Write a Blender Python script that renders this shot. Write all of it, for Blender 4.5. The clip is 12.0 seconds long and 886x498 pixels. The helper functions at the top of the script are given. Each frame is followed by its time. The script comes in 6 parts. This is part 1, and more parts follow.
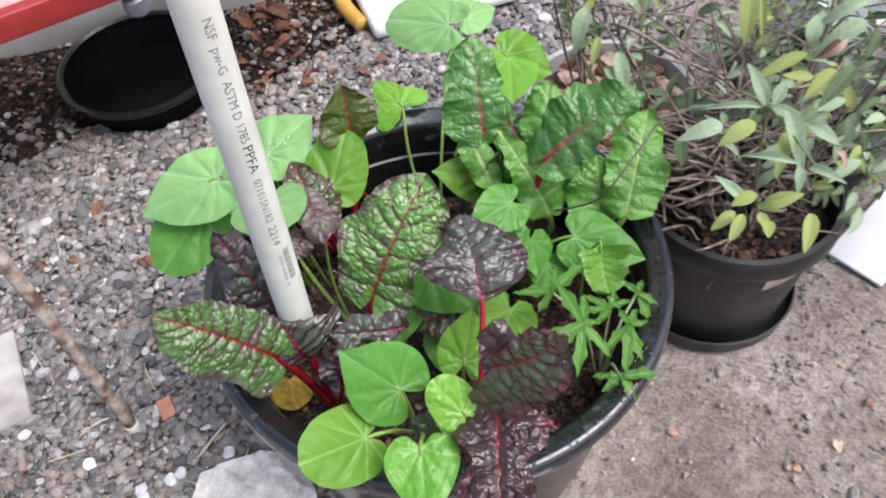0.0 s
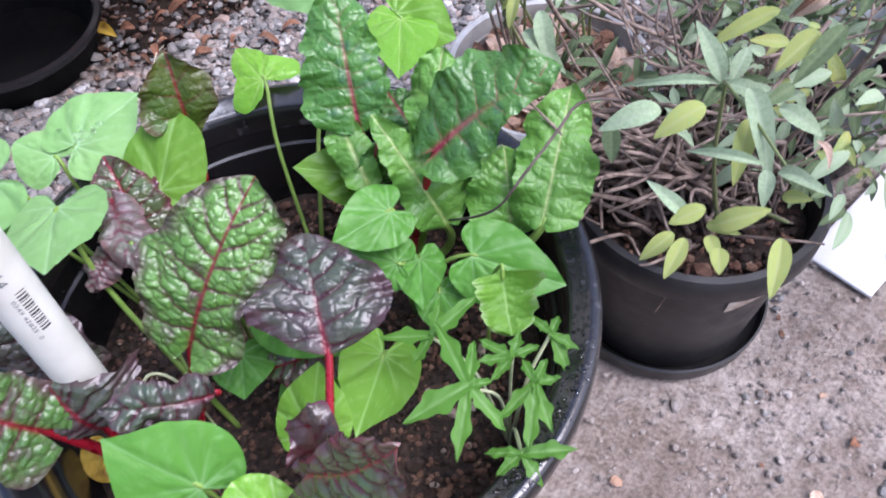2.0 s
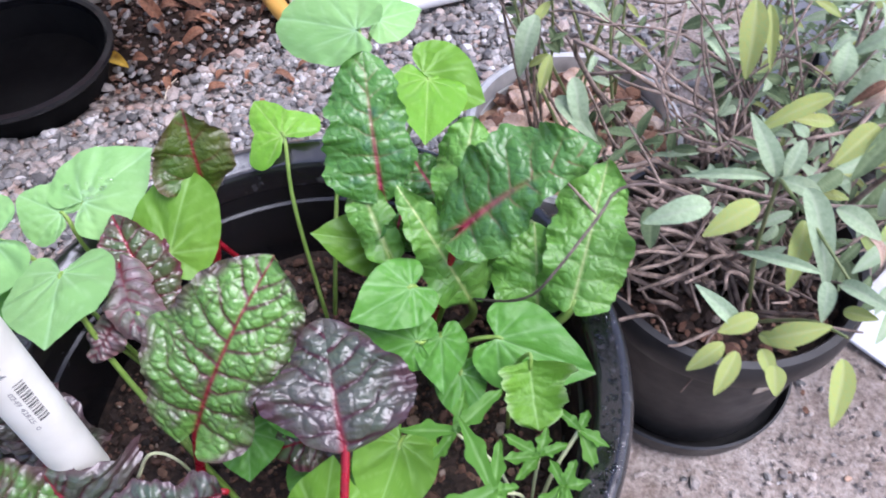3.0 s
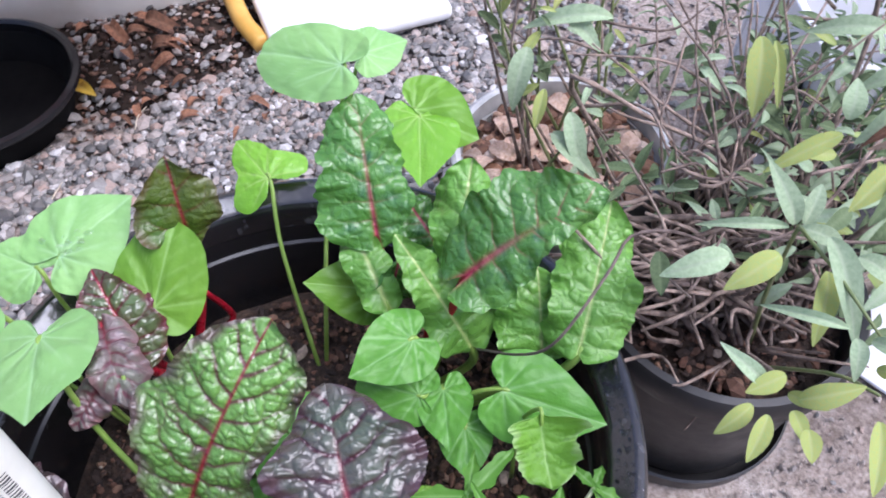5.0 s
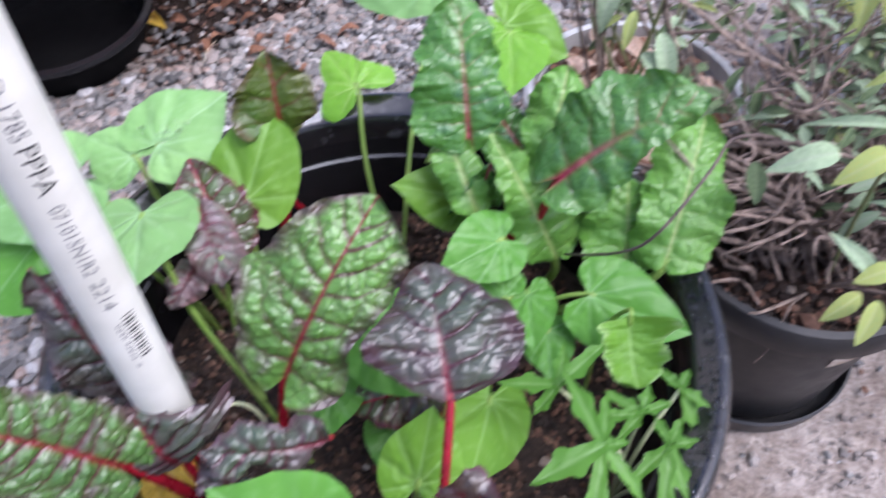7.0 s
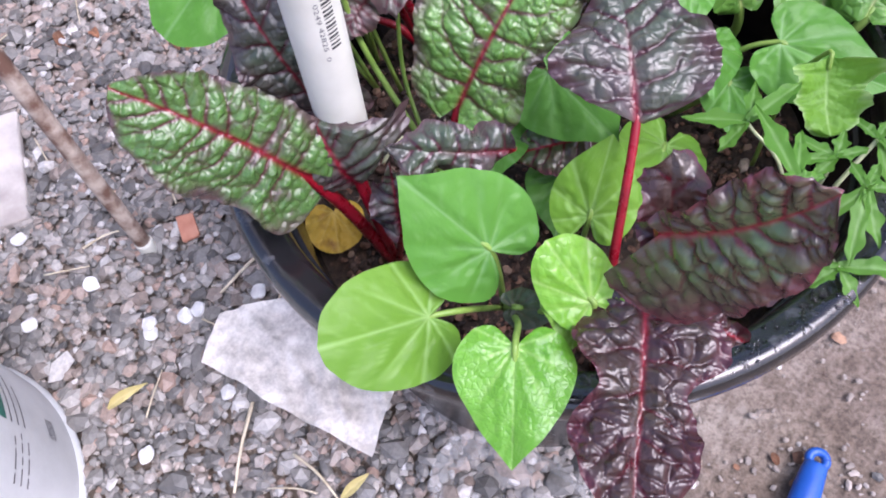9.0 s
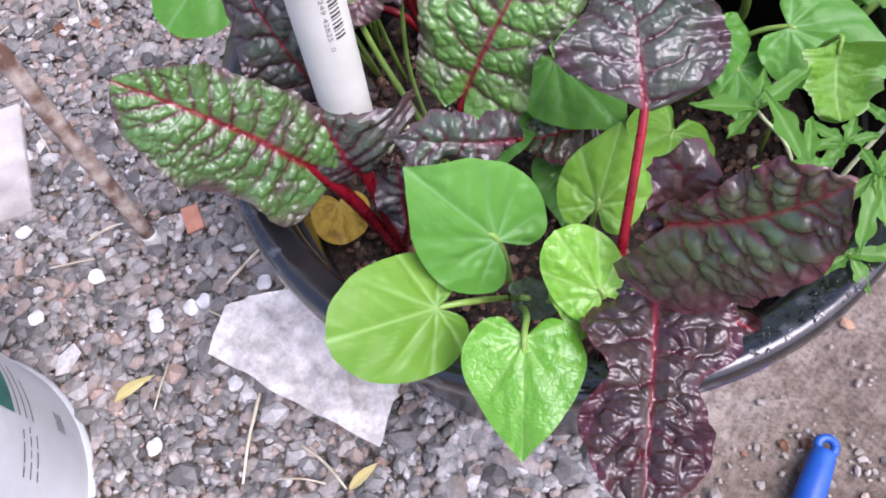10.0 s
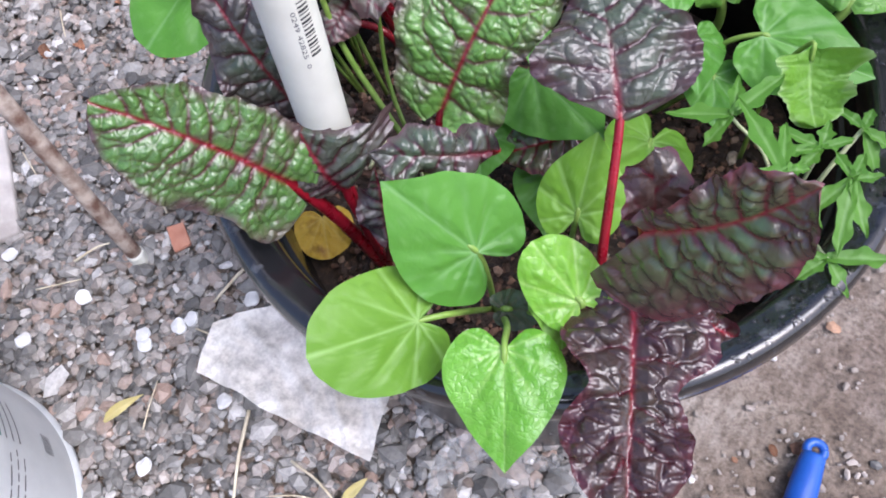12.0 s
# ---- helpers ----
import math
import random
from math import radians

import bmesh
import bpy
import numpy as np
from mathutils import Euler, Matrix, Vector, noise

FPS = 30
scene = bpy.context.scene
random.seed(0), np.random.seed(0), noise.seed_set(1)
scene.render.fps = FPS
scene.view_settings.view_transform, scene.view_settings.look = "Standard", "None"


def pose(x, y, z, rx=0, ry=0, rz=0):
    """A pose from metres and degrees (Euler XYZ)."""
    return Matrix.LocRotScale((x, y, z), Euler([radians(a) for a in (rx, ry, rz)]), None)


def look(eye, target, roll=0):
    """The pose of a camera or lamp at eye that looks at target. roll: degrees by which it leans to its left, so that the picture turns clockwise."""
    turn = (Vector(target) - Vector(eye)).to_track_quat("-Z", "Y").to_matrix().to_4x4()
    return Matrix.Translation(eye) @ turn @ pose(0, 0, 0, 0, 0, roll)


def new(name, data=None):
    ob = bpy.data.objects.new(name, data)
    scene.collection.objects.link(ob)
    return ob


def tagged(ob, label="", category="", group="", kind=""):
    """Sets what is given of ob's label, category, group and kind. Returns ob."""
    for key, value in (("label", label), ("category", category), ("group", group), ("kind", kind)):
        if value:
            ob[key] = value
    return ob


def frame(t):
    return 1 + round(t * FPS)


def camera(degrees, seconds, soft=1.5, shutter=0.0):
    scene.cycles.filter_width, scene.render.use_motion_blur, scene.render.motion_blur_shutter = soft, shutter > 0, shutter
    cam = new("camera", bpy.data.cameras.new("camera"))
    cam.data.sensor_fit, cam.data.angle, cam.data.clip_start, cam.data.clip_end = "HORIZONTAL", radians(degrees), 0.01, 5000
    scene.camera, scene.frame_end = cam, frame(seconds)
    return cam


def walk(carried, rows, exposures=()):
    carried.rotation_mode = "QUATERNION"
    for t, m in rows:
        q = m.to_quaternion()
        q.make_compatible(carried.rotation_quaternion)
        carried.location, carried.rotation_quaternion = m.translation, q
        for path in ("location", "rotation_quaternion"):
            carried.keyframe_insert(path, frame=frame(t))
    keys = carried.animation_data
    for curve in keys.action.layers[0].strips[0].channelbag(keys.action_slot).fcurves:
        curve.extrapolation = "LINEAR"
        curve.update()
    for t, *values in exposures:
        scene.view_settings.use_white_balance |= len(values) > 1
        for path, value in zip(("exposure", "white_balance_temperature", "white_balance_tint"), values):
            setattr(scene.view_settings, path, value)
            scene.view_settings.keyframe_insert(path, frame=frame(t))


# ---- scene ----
cam = camera(56.8, 12.0, soft=1.8, shutter=0.5)
PATH = [
    (0, (0.064, 0.081, 1.015), (0.012, 1.299, -0.571), -5.6),
    (0.5, (0.083, 0.135, 0.958), (-0.046, 1.351, -0.625), -7.2),
    (1, (0.122, 0.193, 0.906), (-0.001, 1.389, -0.693), -9.1),
    (1.5, (0.162, 0.213, 0.876), (0.082, 1.387, -0.741), -9.2),
    (2, (0.162, 0.236, 0.867), (0.142, 1.398, -0.76), -4.7),
    (2.5, (0.16, 0.269, 0.859), (0.159, 1.437, -0.764), -2.9),
    (3, (0.144, 0.293, 0.867), (0.13, 1.493, -0.733), -2.2),
    (3.2, (0.136, 0.3, 0.868), (0.119, 1.497, -0.734), -1.8),
    (4.8, (0.118, 0.328, 0.87), (0.172, 1.536, -0.722), 0.0),
    (5, (0.121, 0.334, 0.865), (0.188, 1.543, -0.726), -0.5),
    (5.5, (0.121, 0.333, 0.87), (0.254, 1.522, -0.732), 0.3),
    (6, (0.13, 0.335, 0.873), (0.286, 1.518, -0.731), 0.2),
    (6.5, (0.117, 0.311, 0.852), (0.269, 1.523, -0.731), 1.8),
    (7, (0.073, 0.283, 0.833), (0.074, 1.468, -0.779), -0.1),
    (7.5, (0.042, 0.25, 0.807), (-0.088, 1.34, -0.865), -4.8),
    (7.7, (0.037, 0.245, 0.799), (-0.12, 1.275, -0.909), -6.5),
    (9.3, (0.028, 0.215, 0.779), (-0.222, 1.082, -1.006), -10.7),
    (9.5, (0.027, 0.216, 0.778), (-0.226, 1.071, -1.012), -11.3),
    (10, (0.027, 0.22, 0.779), (-0.221, 1.075, -1.012), -11.5),
    (10.5, (0.024, 0.222, 0.779), (-0.232, 1.086, -1.007), -12.0),
    (11, (0.026, 0.222, 0.778), (-0.222, 1.093, -1.005), -11.8),
    (11.5, (0.03, 0.221, 0.779), (-0.21, 1.101, -1.0), -11.5),
    (12, (0.035, 0.22, 0.78), (-0.2, 1.104, -0.999), -11.6),
]
walk(cam, [(t, look(eye, target, roll)) for t, eye, target, roll in PATH], [(0.0, 0.02, 6280, 14), (1.5, 0.14, 5850, 21), (3.0, 0.28, 5780, 23), (6.0, 0.2, 5800, 21), (7.5, 0.18, 5790, 24), (9.5, 0.26, 6000, 25), (10.5, 0.2, 5980, 24), (12.0, 0.18, 5980, 18)])

# ---- world and light: bright overcast sky, soft sun from high on the open side ----
world = bpy.data.worlds.new("world")
scene.world = world
world.use_nodes = True
wn = world.node_tree.nodes
sky = wn.new("ShaderNodeTexSky")
sky.sky_type = "NISHITA"
sky.sun_disc = False
sky.sun_elevation = radians(58)
sky.sun_rotation = radians(112)
sky.air_density = 1.0
sky.dust_density = 4.0
world.node_tree.links.new(sky.outputs[0], wn["Background"].inputs[0])
wn["Background"].inputs[1].default_value = 0.24
sun = new("sun", bpy.data.lights.new("sun", "SUN"))
sun.data.energy, sun.data.angle, sun.data.color = 2.8, radians(40), (0.95, 0.985, 1.0)
sun.matrix_world = look((0.75, -0.3, 1.8), (0, 0, 0))


# ---- materials ----
def shader(name, rough=0.5, metal=0.0, spec=0.5):
    m = bpy.data.materials.new(name)
    m.use_nodes = True
    nt = m.node_tree
    p = nt.nodes["Principled BSDF"]
    p.inputs["Roughness"].default_value = rough
    p.inputs["Metallic"].default_value = metal
    p.inputs["Specular IOR Level"].default_value = spec
    return m, nt, p


def node(nt, kind, **vals):
    n = nt.nodes.new(kind)
    for k, v in vals.items():
        n.inputs[k.replace("_", " ")].default_value = v
    return n


def noise_tex(nt, scale, detail=4.0, coord="Object", rough=0.55):
    n = node(nt, "ShaderNodeTexNoise", Scale=scale, Detail=detail, Roughness=rough)
    c = nt.nodes.new("ShaderNodeTexCoord")
    nt.links.new(c.outputs[coord], n.inputs["Vector"])
    return n.outputs["Fac"]


def ramp(nt, fac, stops):
    r = nt.nodes.new("ShaderNodeValToRGB")
    while len(r.color_ramp.elements) < len(stops):
        r.color_ramp.elements.new(0.5)
    for e, (pos, col) in zip(r.color_ramp.elements, stops):
        e.position = pos
        e.color = (*col, 1.0) if len(col) == 3 else col
    nt.links.new(fac, r.inputs["Fac"])
    return r.outputs["Color"]


def mix(nt, fac, a, b, mode="MIX"):
    n = nt.nodes.new("ShaderNodeMix")
    n.data_type, n.blend_type = "RGBA", mode
    for sock, v in ((n.inputs[0], fac), (n.inputs[6], a), (n.inputs[7], b)):
        if isinstance(v, (int, float)):
            sock.default_value = v
        elif isinstance(v, tuple):
            sock.default_value = (*v, 1.0)
        else:
            nt.links.new(v, sock)
    return n.outputs[2]


def bump(nt, p, height, strength, dist):
    b = node(nt, "ShaderNodeBump", Strength=strength, Distance=dist)
    nt.links.new(height, b.inputs["Height"])
    nt.links.new(b.outputs["Normal"], p.inputs["Normal"])


def leaf_mat(name, blade, blade2, vein, rough=0.32, trans=0.25, patch=14.0, vary=0.25, edge=None, fine=900.0, spec=0.5, blotch=None, crease=None, net=210.0, relief=0.35, coat=0.0):
    """A leaf: two blade tones in soft patches, veins from the mesh's own vein map, light passing through."""
    m, nt, p = shader(name, rough, 0.0, spec)
    p.inputs["Coat Weight"].default_value = coat
    p.inputs["Coat Roughness"].default_value = 0.12
    tone = ramp(nt, noise_tex(nt, patch, 5.0), [(0.32, blade), (0.68, blade2)])
    if blotch:
        tone = mix(nt, ramp(nt, noise_tex(nt, 55.0, 3.0), [(0.56, (0, 0, 0)), (0.72, (1, 1, 1))]), tone, blotch)
    info = nt.nodes.new("ShaderNodeObjectInfo")
    v = node(nt, "ShaderNodeHueSaturation")
    k = nt.nodes.new("ShaderNodeMapRange")
    k.inputs["To Min"].default_value, k.inputs["To Max"].default_value = 1.0 - vary, 1.0 + vary
    nt.links.new(info.outputs["Random"], k.inputs["Value"])
    nt.links.new(k.outputs[0], v.inputs["Value"])
    nt.links.new(tone, v.inputs["Color"])
    tone = v.outputs["Color"]
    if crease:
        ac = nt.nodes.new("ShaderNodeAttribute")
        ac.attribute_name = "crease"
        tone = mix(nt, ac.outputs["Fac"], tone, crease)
    at = nt.nodes.new("ShaderNodeAttribute")
    at.attribute_name = "vein"
    col = mix(nt, at.outputs["Fac"], tone, vein)
    if edge:
        ae = nt.nodes.new("ShaderNodeAttribute")
        ae.attribute_name = "edge"
        col = mix(nt, ae.outputs["Fac"], col, edge)
    nt.links.new(col, p.inputs["Base Color"])
    rg = nt.nodes.new("ShaderNodeMapRange")
    rg.inputs["To Min"].default_value, rg.inputs["To Max"].default_value = rough * 0.7, rough * 1.5
    nt.links.new(noise_tex(nt, 90.0, 3.0), rg.inputs["Value"])
    nt.links.new(rg.outputs[0], p.inputs["Roughness"])
    vor = nt.nodes.new("ShaderNodeTexVoronoi")
    vor.feature = "DISTANCE_TO_EDGE"
    vor.inputs["Scale"].default_value = net
    vor.inputs["Randomness"].default_value = 1.0
    tc = nt.nodes.new("ShaderNodeTexCoord")
    wob = node(nt, "ShaderNodeTexNoise", Scale=70.0, Detail=2.0)
    nt.links.new(tc.outputs["Object"], wob.inputs["Vector"])
    sh = nt.nodes.new("ShaderNodeVectorMath")
    sh.operation = "MULTIPLY_ADD"
    sh.inputs[1].default_value = (0.008, 0.008, 0.0)
    nt.links.new(wob.outputs["Color"], sh.inputs[0])
    nt.links.new(tc.outputs["Object"], sh.inputs[2])
    nt.links.new(sh.outputs[0], vor.inputs["Vector"])
    cells = ramp(nt, vor.outputs["Distance"], [(0.0, (0.0, 0.0, 0.0)), (0.22, (0.8, 0.8, 0.8)), (0.5, (1.0, 1.0, 1.0))])
    hgt = mix(nt, 0.25, cells, noise_tex(nt, fine, 3.0))
    bump(nt, p, hgt, relief, 0.0012)
    tr = nt.nodes.new("ShaderNodeBsdfTranslucent")
    nt.links.new(mix(nt, 0.5, col, (0.33, 0.55, 0.08), "MIX") if trans > 0.2 else col, tr.inputs["Color"])
    ms = nt.nodes.new("ShaderNodeMixShader")
    ms.inputs[0].default_value = trans
    nt.links.new(p.outputs[0], ms.inputs[1])
    nt.links.new(tr.outputs[0], ms.inputs[2])
    nt.links.new(ms.outputs[0], nt.nodes["Material Output"].inputs["Surface"])
    return m


def plain_mat(name, a, b, rough, scale=20.0, metal=0.0, bumps=(200.0, 0.15), spec=0.5, rough_vary=0.2, stops=(0.35, 0.65), per_object=0.0):
    m, nt, p = shader(name, rough, metal, spec)
    col = ramp(nt, noise_tex(nt, scale, 6.0), [(stops[0], a), (stops[1], b)])
    if per_object:
        info = nt.nodes.new("ShaderNodeObjectInfo")
        v = node(nt, "ShaderNodeHueSaturation")
        k = nt.nodes.new("ShaderNodeMapRange")
        k.inputs["To Min"].default_value, k.inputs["To Max"].default_value = 1.0 - per_object, 1.0 + per_object
        nt.links.new(info.outputs["Random"], k.inputs["Value"])
        nt.links.new(k.outputs[0], v.inputs["Value"])
        nt.links.new(col, v.inputs["Color"])
        col = v.outputs["Color"]
    nt.links.new(col, p.inputs["Base Color"])
    rg = nt.nodes.new("ShaderNodeMapRange")
    rg.inputs["To Min"].default_value, rg.inputs["To Max"].default_value = max(0.05, rough - rough_vary), min(1.0, rough + rough_vary)
    nt.links.new(noise_tex(nt, scale * 3.1, 4.0), rg.inputs["Value"])
    nt.links.new(rg.outputs[0], p.inputs["Roughness"])
    if bumps:
        bump(nt, p, noise_tex(nt, bumps[0], 5.0), bumps[1], 0.002)
    return m


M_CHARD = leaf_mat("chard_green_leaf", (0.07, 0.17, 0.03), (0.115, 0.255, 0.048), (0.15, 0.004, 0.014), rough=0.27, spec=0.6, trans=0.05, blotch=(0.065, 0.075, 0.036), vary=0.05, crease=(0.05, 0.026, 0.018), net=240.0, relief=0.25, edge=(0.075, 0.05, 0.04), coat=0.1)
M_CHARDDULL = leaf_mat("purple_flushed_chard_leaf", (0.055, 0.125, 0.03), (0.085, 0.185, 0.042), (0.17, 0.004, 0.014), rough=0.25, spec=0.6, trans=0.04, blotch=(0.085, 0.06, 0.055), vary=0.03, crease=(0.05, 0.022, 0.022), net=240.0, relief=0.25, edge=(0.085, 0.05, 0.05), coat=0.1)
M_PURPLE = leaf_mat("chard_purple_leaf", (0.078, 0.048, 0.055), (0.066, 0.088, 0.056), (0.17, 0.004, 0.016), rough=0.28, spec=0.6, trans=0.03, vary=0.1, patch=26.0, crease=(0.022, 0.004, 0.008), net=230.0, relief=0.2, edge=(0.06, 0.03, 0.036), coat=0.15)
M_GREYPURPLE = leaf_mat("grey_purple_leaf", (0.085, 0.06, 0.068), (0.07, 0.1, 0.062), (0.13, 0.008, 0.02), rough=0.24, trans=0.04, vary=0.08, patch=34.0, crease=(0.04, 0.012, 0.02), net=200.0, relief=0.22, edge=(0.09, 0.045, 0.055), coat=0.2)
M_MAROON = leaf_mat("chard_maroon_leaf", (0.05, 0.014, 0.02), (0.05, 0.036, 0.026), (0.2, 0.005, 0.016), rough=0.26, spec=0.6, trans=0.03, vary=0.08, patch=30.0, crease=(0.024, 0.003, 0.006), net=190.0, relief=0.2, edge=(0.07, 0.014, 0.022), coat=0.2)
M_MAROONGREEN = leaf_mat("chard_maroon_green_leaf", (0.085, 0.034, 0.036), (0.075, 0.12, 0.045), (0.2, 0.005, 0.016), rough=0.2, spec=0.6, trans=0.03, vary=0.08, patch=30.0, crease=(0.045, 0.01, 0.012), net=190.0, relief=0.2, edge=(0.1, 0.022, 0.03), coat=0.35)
M_SILVER = leaf_mat("silvery_purple_leaf", (0.2, 0.14, 0.155), (0.15, 0.16, 0.12), (0.13, 0.01, 0.02), rough=0.3, trans=0.06, vary=0.06, patch=34.0, crease=(0.09, 0.03, 0.04), net=200.0, relief=0.22, edge=(0.2, 0.11, 0.11))
M_OLIVE = leaf_mat("chard_olive_leaf", (0.05, 0.14, 0.014), (0.095, 0.125, 0.02), (0.17, 0.012, 0.018), rough=0.28, trans=0.16, crease=(0.055, 0.07, 0.014), patch=20.0, edge=(0.075, 0.06, 0.018))
M_BEET = leaf_mat("beet_green_leaf", (0.1, 0.26, 0.036), (0.15, 0.34, 0.055), (0.36, 0.46, 0.16), rough=0.3, trans=0.18, vary=0.12, crease=(0.1, 0.24, 0.05), net=120.0, relief=0.7, coat=0.05)
M_BEETRED = leaf_mat("red_ribbed_green_leaf", (0.05, 0.155, 0.024), (0.09, 0.23, 0.04), (0.34, 0.03, 0.075), rough=0.24, spec=0.55, trans=0.1, vary=0.08, crease=(0.05, 0.16, 0.035), net=110.0, relief=0.75, coat=0.15, blotch=(0.05, 0.14, 0.05))
M_STRAWLEAF = leaf_mat("pale_yellow_leaf", (0.55, 0.45, 0.14), (0.62, 0.58, 0.3), (0.6, 0.5, 0.25), rough=0.6, trans=0.2, vary=0.1)
M_FRILL = leaf_mat("pale_frilled_leaf", (0.12, 0.3, 0.025), (0.165, 0.36, 0.035), (0.26, 0.44, 0.12), rough=0.5, trans=0.3, edge=(0.34, 0.5, 0.2))
M_SWEET = leaf_mat("sweet_potato_leaf", (0.115, 0.27, 0.026), (0.165, 0.345, 0.042), (0.34, 0.54, 0.18), rough=0.32, trans=0.26, vary=0.14, patch=9.0, relief=0.1, spec=0.22)
M_SWEETPALE = leaf_mat("pale_sweet_potato_leaf", (0.2, 0.4, 0.13), (0.26, 0.47, 0.165), (0.38, 0.6, 0.33), rough=0.4, trans=0.2, vary=0.08, patch=9.0, relief=0.1, spec=0.22)
M_SWEETLIME = leaf_mat("lime_sweet_potato_leaf", (0.16, 0.4, 0.028), (0.22, 0.48, 0.05), (0.45, 0.64, 0.2), rough=0.2, trans=0.3, vary=0.1, patch=9.0, relief=0.3)
M_SWEETWET = leaf_mat("wet_lime_leaf", (0.11, 0.34, 0.025), (0.16, 0.42, 0.04), (0.36, 0.58, 0.16), rough=0.24, trans=0.28, vary=0.05, patch=9.0, relief=0.3, net=300.0, coat=0.15)
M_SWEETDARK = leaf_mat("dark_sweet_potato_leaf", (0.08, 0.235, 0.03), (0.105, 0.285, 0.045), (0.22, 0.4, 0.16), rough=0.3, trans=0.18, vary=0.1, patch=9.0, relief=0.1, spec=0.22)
M_PALM = leaf_mat("lobed_seedling_leaf", (0.07, 0.2, 0.022), (0.105, 0.26, 0.034), (0.22, 0.38, 0.13), rough=0.42, trans=0.28, vary=0.12, relief=0.2, spec=0.28)
M_PURPLESHOOT = leaf_mat("dark_shoot_leaf", (0.05, 0.09, 0.035), (0.07, 0.075, 0.05), (0.12, 0.1, 0.06), rough=0.3, trans=0.1, vary=0.05)
M_YELLOWED = leaf_mat("yellowed_leaf", (0.55, 0.34, 0.03), (0.66, 0.44, 0.05), (0.6, 0.45, 0.12), rough=0.6, trans=0.25, vary=0.05, blotch=(0.3, 0.14, 0.02))
M_SAGE = leaf_mat("sage_leaf", (0.255, 0.35, 0.205), (0.37, 0.47, 0.29), (0.39, 0.45, 0.32), rough=0.75, trans=0.18, vary=0.2, fine=1400.0, spec=0.25)
# Darker copy of M_SAGE: the bush's inner shade put into leaf colour.
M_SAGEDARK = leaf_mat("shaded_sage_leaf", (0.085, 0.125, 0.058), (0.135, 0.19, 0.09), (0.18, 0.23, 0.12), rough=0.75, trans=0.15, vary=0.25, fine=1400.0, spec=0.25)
M_SAGEYELLOW = leaf_mat("yellowing_sage_leaf", (0.37, 0.38, 0.1), (0.28, 0.39, 0.13), (0.4, 0.43, 0.2), rough=0.7, trans=0.2, vary=0.15, fine=1400.0, spec=0.25, patch=30.0)
M_DRY = leaf_mat("dry_leaf", (0.13, 0.055, 0.03), (0.28, 0.13, 0.07), (0.22, 0.13, 0.08), rough=0.8, trans=0.08, vary=0.5)
M_DRYPALE = leaf_mat("pale_dry_leaf", (0.5, 0.3, 0.19), (0.72, 0.55, 0.43), (0.6, 0.45, 0.34), rough=0.4, trans=0.1, vary=0.4)
M_REDSTEM = plain_mat("red_stalk", (0.16, 0.004, 0.01), (0.29, 0.008, 0.02), 0.3, 40.0, bumps=(300.0, 0.1))
M_GREENSTEM = plain_mat("green_stalk", (0.16, 0.28, 0.04), (0.25, 0.38, 0.08), 0.4, 40.0)
M_SHRUBSTEM = plain_mat("olive_stem", (0.1, 0.14, 0.04), (0.18, 0.2, 0.08), 0.5, 60.0)
M_PALESTEM = plain_mat("pale_stalk", (0.4, 0.46, 0.24), (0.5, 0.52, 0.32), 0.5, 40.0)
M_TWIG = plain_mat("woody_twig", (0.095, 0.066, 0.05), (0.33, 0.25, 0.2), 0.85, 90.0, bumps=(500.0, 0.5), per_object=0.3)
M_DARKTWIG = plain_mat("dark_twig", (0.06, 0.04, 0.034), (0.13, 0.095, 0.08), 0.7, 90.0, bumps=(500.0, 0.4))
M_TUB = plain_mat("matte_black_rubber", (0.004, 0.004, 0.0045), (0.009, 0.009, 0.009), 0.8, 9.0, spec=0.05)
M_POT = plain_mat("black_plastic", (0.006, 0.006, 0.007), (0.011, 0.011, 0.0125), 0.24, 9.0, bumps=(60.0, 0.06), rough_vary=0.1, spec=0.5)
M_POTWORN = plain_mat("worn_black_plastic", (0.011, 0.011, 0.012), (0.03, 0.029, 0.028), 0.42, 14.0, bumps=(120.0, 0.12), rough_vary=0.2)
M_POTWET = plain_mat("wet_scuffed_rim", (0.012, 0.012, 0.0135), (0.1, 0.102, 0.108), 0.22, 55.0, bumps=(95.0, 0.28), rough_vary=0.1, spec=0.55, stops=(0.58, 0.74))
M_POTWET.node_tree.nodes["Principled BSDF"].inputs["Coat Weight"].default_value = 0.7
M_POTWET.node_tree.nodes["Principled BSDF"].inputs["Coat Roughness"].default_value = 0.12
M_PVC = plain_mat("white_plastic_pipe", (0.6, 0.595, 0.52), (0.7, 0.695, 0.62), 0.42, 30.0, bumps=(150.0, 0.03), rough_vary=0.1)
M_WHITE = plain_mat("white_plastic", (0.7, 0.71, 0.72), (0.8, 0.8, 0.8), 0.4, 12.0, bumps=(80.0, 0.04), rough_vary=0.12)
M_CREAM = plain_mat("cream_painted_wood", (0.56, 0.53, 0.46), (0.68, 0.66, 0.6), 0.6, 8.0, bumps=(70.0, 0.15))
M_REDWOOD = plain_mat("red_painted_wood", (0.27, 0.02, 0.02), (0.36, 0.035, 0.032), 0.5, 25.0, bumps=(90.0, 0.3))
M_PINKWOOD = plain_mat("worn_pink_paint", (0.42, 0.08, 0.075), (0.66, 0.42, 0.4), 0.6, 30.0, bumps=(90.0, 0.4))
M_YELLOWWOOD = plain_mat("ochre_plastic_rim", (0.5, 0.28, 0.05), (0.6, 0.36, 0.09), 0.5, 20.0)
M_STEEL = plain_mat("dull_steel", (0.28, 0.3, 0.34), (0.4, 0.42, 0.46), 0.42, 30.0, metal=0.8)
